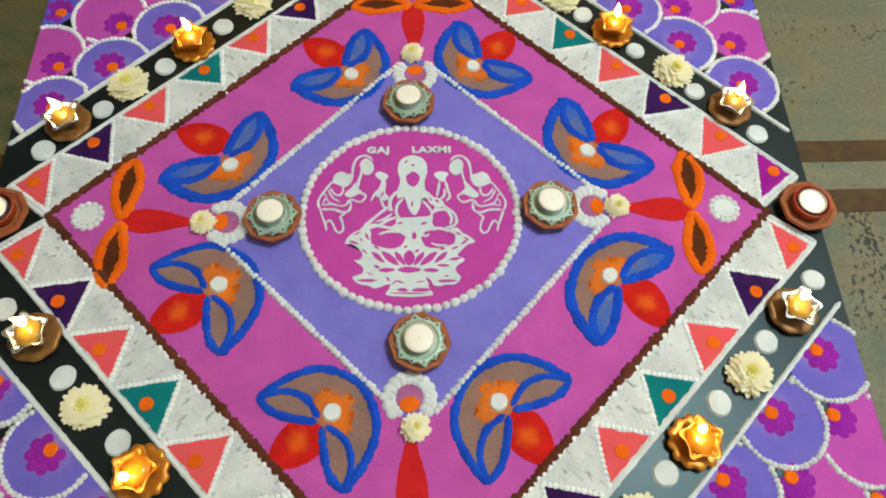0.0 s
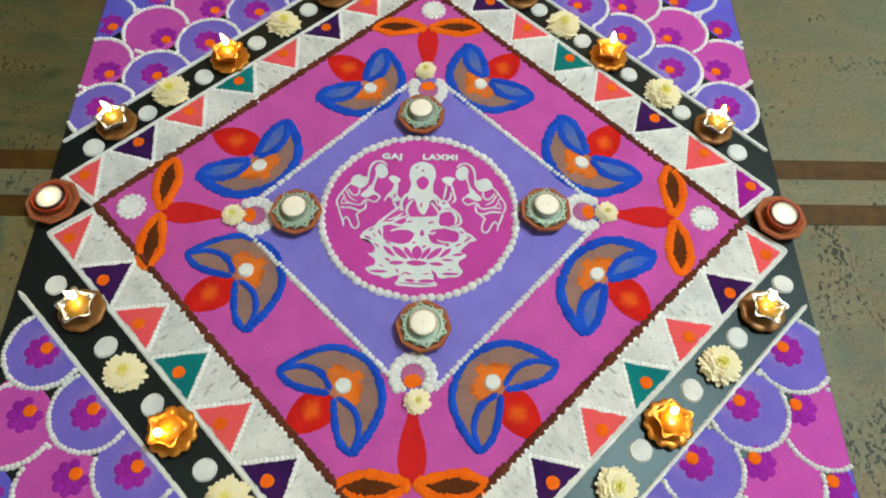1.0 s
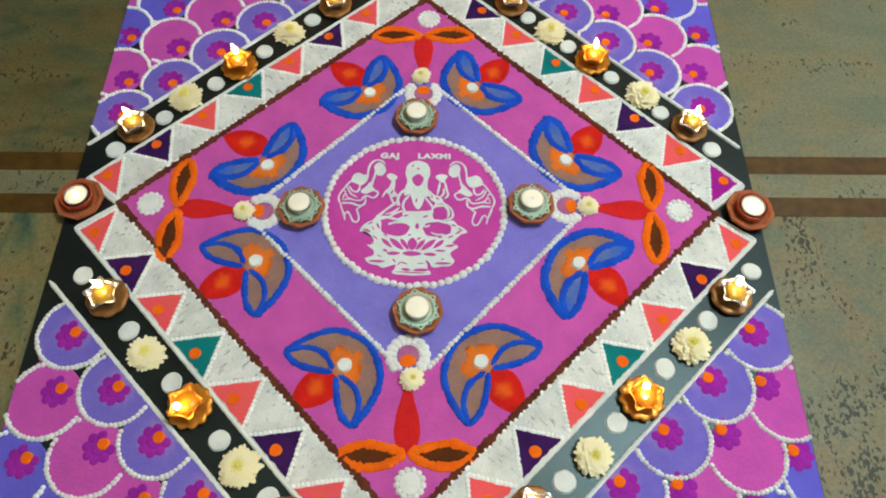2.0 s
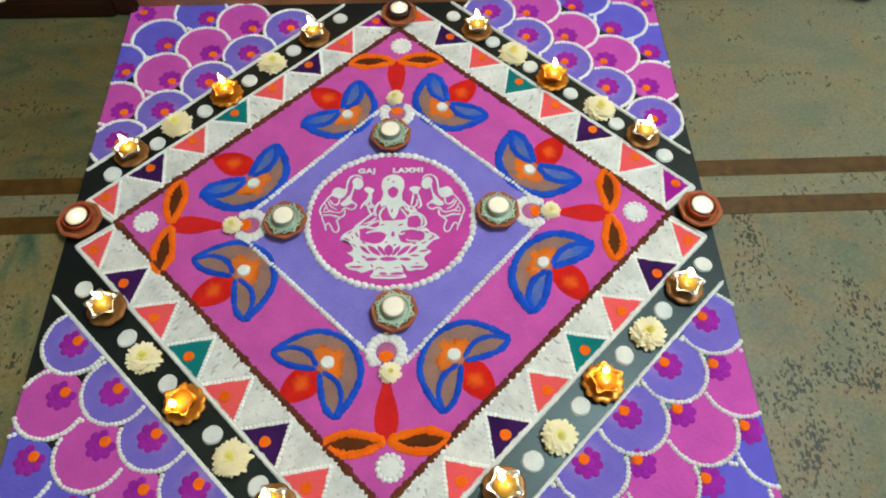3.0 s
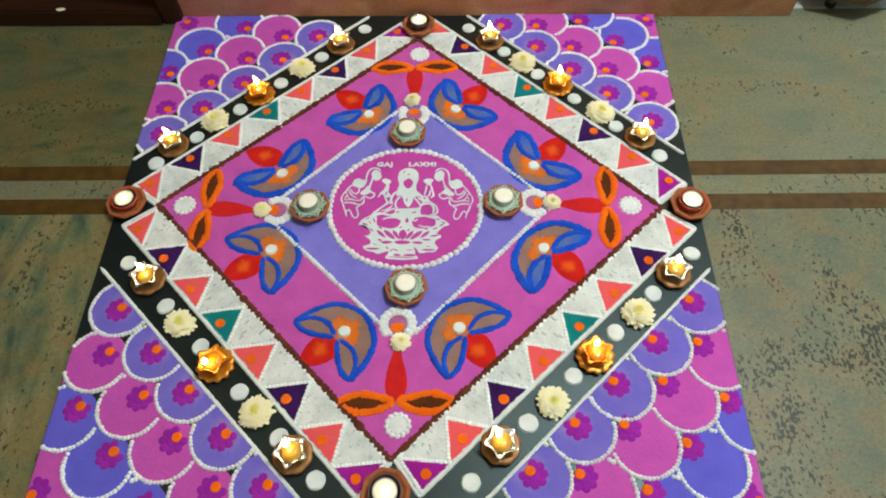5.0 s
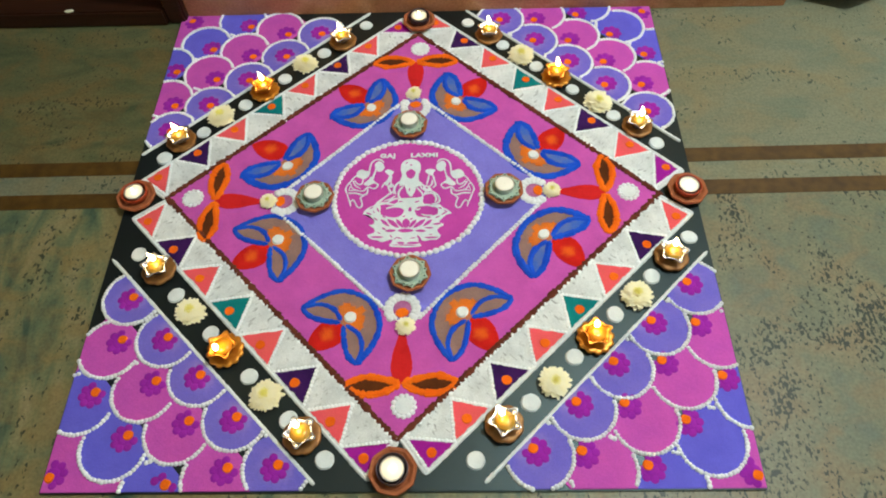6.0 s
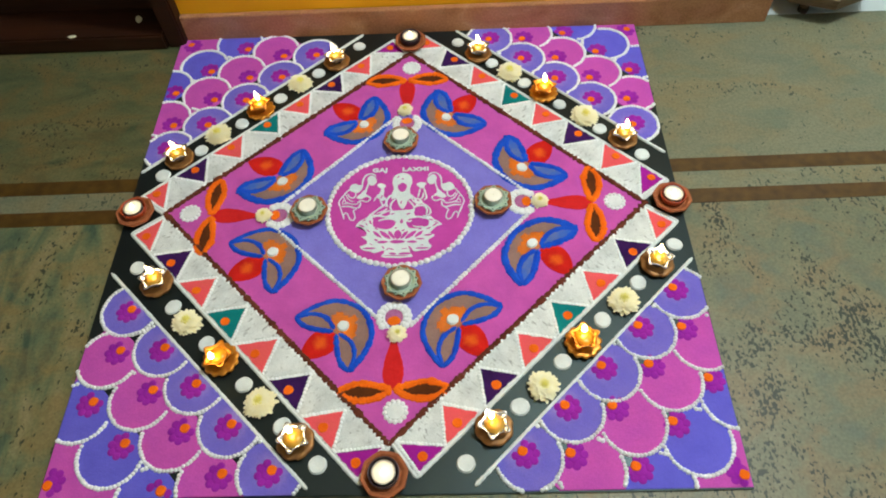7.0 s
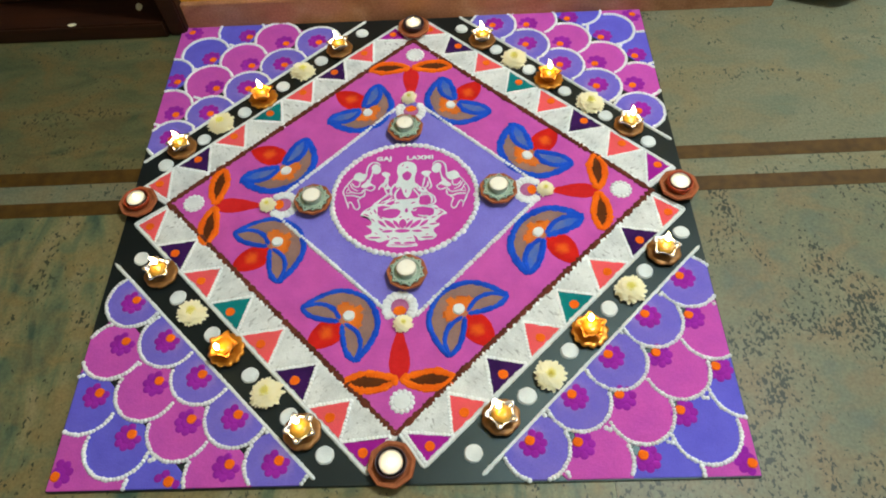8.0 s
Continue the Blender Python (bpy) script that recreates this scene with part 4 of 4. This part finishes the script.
def octagon_diya(cup, lit, ring_kind, label, group):
    ob = thing("octagonal_diya", label, "oil lamp", group)
    prof = ((0.024, 0.0), (0.027, 0.002), (0.0345, 0.010), (0.0365, 0.014), (0.0355, 0.0165), (0.031, 0.016), (0.026, 0.012), (0.0, 0.0115))
    part("dish", lathe(bmesh.new(), prof[:-1] + ((0.004, 0.0118),), 32, octagon), TERRACOTTA, ob, "eight-sided terracotta dish")
    if ring_kind:
        bm = bmesh.new()
        star = lambda a, k: 1.0 + ((0.05 * math.cos(6 * a) + 0.07 * (1 - 2 * abs(math.sin(6 * a)))) if k in (1, 2, 3) else 0.0)
        lathe(bm, ((0.018, 0.012), (0.0275, 0.0155), (0.0292, 0.018), (0.0275, 0.0205), (0.0222, 0.0208), (0.0205, 0.0185)), 96, star)
        rg = part("filigree_ring", bm, MINT, ob, "mint-green filigree metal ring")
        bm = bmesh.new()
        for i in range(12):
            t = 2 * math.pi * i / 12
            rr = 0.0258 if i % 2 else 0.0268
            dome(bm, rr * math.cos(t), rr * math.sin(t), 0.0203, 0.0016, 0.0011, 8)
        part("studs", bm, STUD, rg, "dark green studs")
        candle(ob, 0.0172, 0.0125, 0.0175, ALUMINIUM)
    else:
        bm = bmesh.new()
        lathe(bm, ((0.0185, 0.0116), (0.0222, 0.016), (0.0236, 0.025), (0.0232, 0.0265), (0.0212, 0.0255), (0.0206, 0.018), (0.0204, 0.0135)), 36)
        part("cup", bm, cup, ob, smooth=True)
        candle(ob, 0.0172, 0.0125, 0.0135, ALUMINIUM)
    if lit:
        part("flame", flame_mesh(0.010, 0.0024), FLAME, ob, "small candle flame", pose(0, 0, 0.0275), True)
    return ob


def star_diya(rim_mat, base_mat, oil_mat, label):
    ob = thing("star_diya", label, "oil lamp", "star-shaped lamps on the black band")
    lobes = 12 if base_mat is GOLD else 8
    deep = 0.13 if base_mat is GOLD else 0.07
    scal = lambda a, k: 1.0 + (deep * (abs(math.sin(a * lobes / 2)) - 0.5) if k > 0 else 0.0)
    bm = lathe(bmesh.new(), ((0.021, 0.0), (0.025, 0.001), (0.0285, 0.006), (0.029, 0.0085), (0.0265, 0.0105), (0.020, 0.0095), (0.012, 0.009)), 88, scal)
    part("saucer", bm, base_mat, ob, "scalloped clay saucer", smooth=True)

    def star(a, k):
        if k < 1:
            return 1.0
        c = (0.5 + 0.5 * math.cos(5 * a)) ** 2.2
        return 0.86 + (0.36 if k in (2, 3, 4) else 0.2) * c

    bm = lathe(bmesh.new(), ((0.011, 0.0095), (0.0135, 0.0150), (0.0208, 0.0262), (0.0216, 0.0282), (0.0206, 0.0288), (0.0180, 0.0255), (0.0162, 0.0225)), 80, star)
    bowl = part("star_bowl", bm, rim_mat, ob, "five-pointed bowl", smooth=True)
    part("oil", lathe(bmesh.new(), ((0.0140, 0.0205), (0.0152, 0.0240), (0.004, 0.0244)), 40), oil_mat, bowl, "amber oil", smooth=True)
    wick = bmesh.new()
    lathe(wick, ((0.0016, 0.024), (0.0014, 0.0295)), 8)
    bmesh.ops.translate(wick, vec=(0.003, 0.009, 0), verts=wick.verts)
    part("wick", wick, WICK, bowl)
    part("flame", flame_mesh(0.025, 0.0046, -0.15), FLAME, ob, "lit oil flame", pose(0.003, 0.009, 0.0275), True)
    return ob


def chrysanthemum(name, r, label, group, seed):
    rnd = random.Random(seed)
    ob = thing(name, label, "flower", group)
    bm = bmesh.new()
    for row, (n, tilt, length, z) in enumerate(((25, -14, 1.0, 0.37), (25, -8, 0.93, 0.43), (23, -2, 0.82, 0.48), (20, 4, 0.68, 0.52), (16, 11, 0.53, 0.55), (11, 22, 0.38, 0.57))):
        for i in range(n):
            a = 2 * math.pi * (i + 0.5 * (row % 2) + rnd.uniform(-0.22, 0.22)) / n
            L = r * length * rnd.uniform(0.8, 1.08)
            w = r * 0.118 * rnd.uniform(0.85, 1.15)
            m = Matrix.Translation((0, 0, r * z)) @ Matrix.Rotation(a, 4, "Z") @ Matrix.Rotation(-radians(tilt + rnd.uniform(-4, 4)), 4, "Y")
            prof = ((0.12, 0.4, 0.0), (0.5, 0.9, 0.01), (0.85, 1.0, 0.01), (1.0, 0.4, 0.03))
            left, mid, right = [], [], []
            for x, ww, up in prof:
                left.append(bm.verts.new(m @ Vector((L * x, w * ww, L * up + w * 0.14))))
                mid.append(bm.verts.new(m @ Vector((L * x, 0, L * up))))
                right.append(bm.verts.new(m @ Vector((L * x, -w * ww, L * up + w * 0.14))))
            for j in range(3):
                bm.faces.new((left[j], mid[j], mid[j + 1], left[j + 1]))
                bm.faces.new((mid[j], right[j], right[j + 1], mid[j + 1]))
    part("petals", bm, PETAL, ob, smooth=True)
    bm = bmesh.new()
    for i in range(26):
        q = math.sqrt(i / 26) * r * 0.30
        t = 2.4 * i
        dome(bm, q * math.cos(t), q * math.sin(t), r * 0.62 - q * 0.3, r * 0.055, r * 0.2, 6)
    part("flower_heart", bm, PETAL_CENTRE, ob, "yellow-green flower heart")
    # filler dome in petal colour, added to lighten the shaded gaps between petals
    part("receptacle", lathe(bmesh.new(), ((r * 0.3, 0.0), (r * 0.66, r * 0.03), (r * 0.78, r * 0.12), (r * 0.70, r * 0.24), (r * 0.52, r * 0.37), (r * 0.3, r * 0.47), (r * 0.15, r * 0.52)), 20), PETAL, ob, smooth=True)
    return ob


def build_offerings():
    z = 0.0002
    # star lamps: three a side, the middle one golden
    silver = star_diya(SILVER, DULL_GOLD, OIL, "silver-rimmed star-shaped clay lamp with amber oil, lit, on the black band")
    gold = star_diya(GOLD, GOLD, OIL_GOLD, "golden star-shaped clay lamp with scalloped saucer, lit, on the black band")
    spots = ((0, -0.448, 0.139, 48), (1, -0.302, 0.270, 28), (0, -0.152, 0.414, 38), (0, 0.163, 0.424, 18), (1, 0.296, 0.294, 3), (0, 0.441, 0.156, -17),
             (0, 0.454, -0.141, -2), (1, 0.307, -0.290, 18), (0, 0.155, -0.430, 43), (0, -0.427, -0.155, 38), (1, -0.286, -0.306, 153), (0, -0.147, -0.445, 48))
    used = set()
    for kind, x, y, turn in spots:
        ob = gold if kind else silver
        m = pose(x, y, z, 0, 0, turn)
        if kind in used:
            copy_thing(ob, m)
        else:
            ob.matrix_basis = m
            used.add(kind)
    red = octagon_diya(RED_CUP, True, False, "octagonal terracotta dish with a red cup and a lit tea light", "lamps at the diamond's corners")
    red.matrix_basis = pose(-0.502, 0.002, z, 0, 0, 8)
    copy_thing(red, pose(0.506, -0.002, z, 0, 0, 30))
    dark = octagon_diya(DARK_CUP, True, False, "octagonal terracotta dish with a dark cup and a lit tea light", "lamps at the diamond's corners")
    dark.matrix_basis = pose(-0.009, -0.499, z, 0, 0, 12)
    copy_thing(dark, pose(0.012, 0.470, z, 0, 0, 20))
    mint = octagon_diya(None, False, True, "octagonal terracotta dish with a mint filigree ring and white tea light", "candles round the disc")
    mint.matrix_basis = pose(-0.170, -0.008, 0.0018, 0, 0, 5)
    copy_thing(mint, pose(0.175, 0.003, 0.0018, 0, 0, 25))
    copy_thing(mint, pose(0.008, -0.172, 0.0018, 0, 0, 40))
    copy_thing(mint, pose(-0.001, 0.164, 0.0018, 0, 0, 14))
    spots = ((135, 0.410, 0.126), (135, 0.405, -0.084), (45, 0.417, 0.093), (45, 0.420, -0.107), (-45, 0.425, 0.12), (-45, 0.423, -0.091), (-135, 0.420, -0.086), (-135, 0.419, 0.123))
    for i, (deg, d, s) in enumerate(spots):
        ob = chrysanthemum("chrysanthemum", 0.0285 * random.uniform(0.95, 1.06), "cream chrysanthemum head lying on the black band", "flowers on the black band", 10 + i)
        ob.matrix_basis = side_pose(deg) @ pose(d, s, z, random.uniform(-9, 9), random.uniform(-9, 9), random.uniform(0, 360))
    for i, (x, y) in enumerate(((0.263, 0.006), (0.005, 0.256), (-0.257, -0.010), (0.002, -0.266))):
        ob = chrysanthemum("small_chrysanthemum", 0.0175, "small cream chrysanthemum head at a tip of the inner diamond", "flowers round the inner diamond", 40 + i)
        ob.matrix_basis = pose(x, y, 0.0026, random.uniform(-8, 8), random.uniform(-8, 8), random.uniform(0, 360))


def build_far_things():
    # low stool standing beyond the wall's end
    st = thing("low_stool", "low eight-sided brown wooden stool with dark rubber feet", "stool", m=pose(0.952, 0.62, FLOOR_Z))
    turn = radians(-88.3)
    seat = bmesh.new()
    rows = []
    for rr, z in ((0.126, 0.040), (0.130, 0.043), (0.130, 0.066), (0.126, 0.069)):
        rows.append([seat.verts.new((rr * math.cos(turn + math.pi / 4 * i), rr * math.sin(turn + math.pi / 4 * i), z)) for i in range(8)])
    for a, b in zip(rows, rows[1:]):
        for i in range(8):
            seat.faces.new((a[i], a[(i + 1) % 8], b[(i + 1) % 8], b[i]))
    seat.faces.new(rows[0][::-1])
    seat.faces.new(rows[-1])
    part("seat", seat, STOOL_WOOD, st)
    for k in range(4):
        a = radians(-116 + 90 * k)
        leg = part("leg", lathe(bmesh.new(), ((0.010, 0.014), (0.012, 0.0395)), 14), STOOL_WOOD, st, m=pose(0.082 * math.cos(a), 0.082 * math.sin(a), 0))
        part("foot", lathe(bmesh.new(), ((0.0105, 0.0012), (0.0118, 0.004), (0.0118, 0.0138)), 14), RUBBER, leg, "dark rubber foot")
    for x, y, rz, k in ((-0.764, 0.4985, 5, 0.8), (-0.622, 0.553, 112, 1.15)):
        bm = bmesh.new()
        slab(bm, curve([(-0.012, 0), (-0.004, 0.006), (0.010, 0.005), (0.013, -0.002), (0.0, -0.007)], True, 4), 0.0012, inset=0.0006, step=0.002)
        tagged(part("fallen_petal", bm, PETAL, m=pose(x, y, 0.0341, 0, 0, rz) @ Matrix.Diagonal((k, k, 1, 1))), "loose cream flower petal on the door threshold", "petal", "petals on the threshold")


build_room()
build_board()
build_middle()
build_emblem()
build_corner_motifs()
build_fans()
build_triangle_band()
build_band_dots()
build_offerings()
build_far_things()
build_scales()
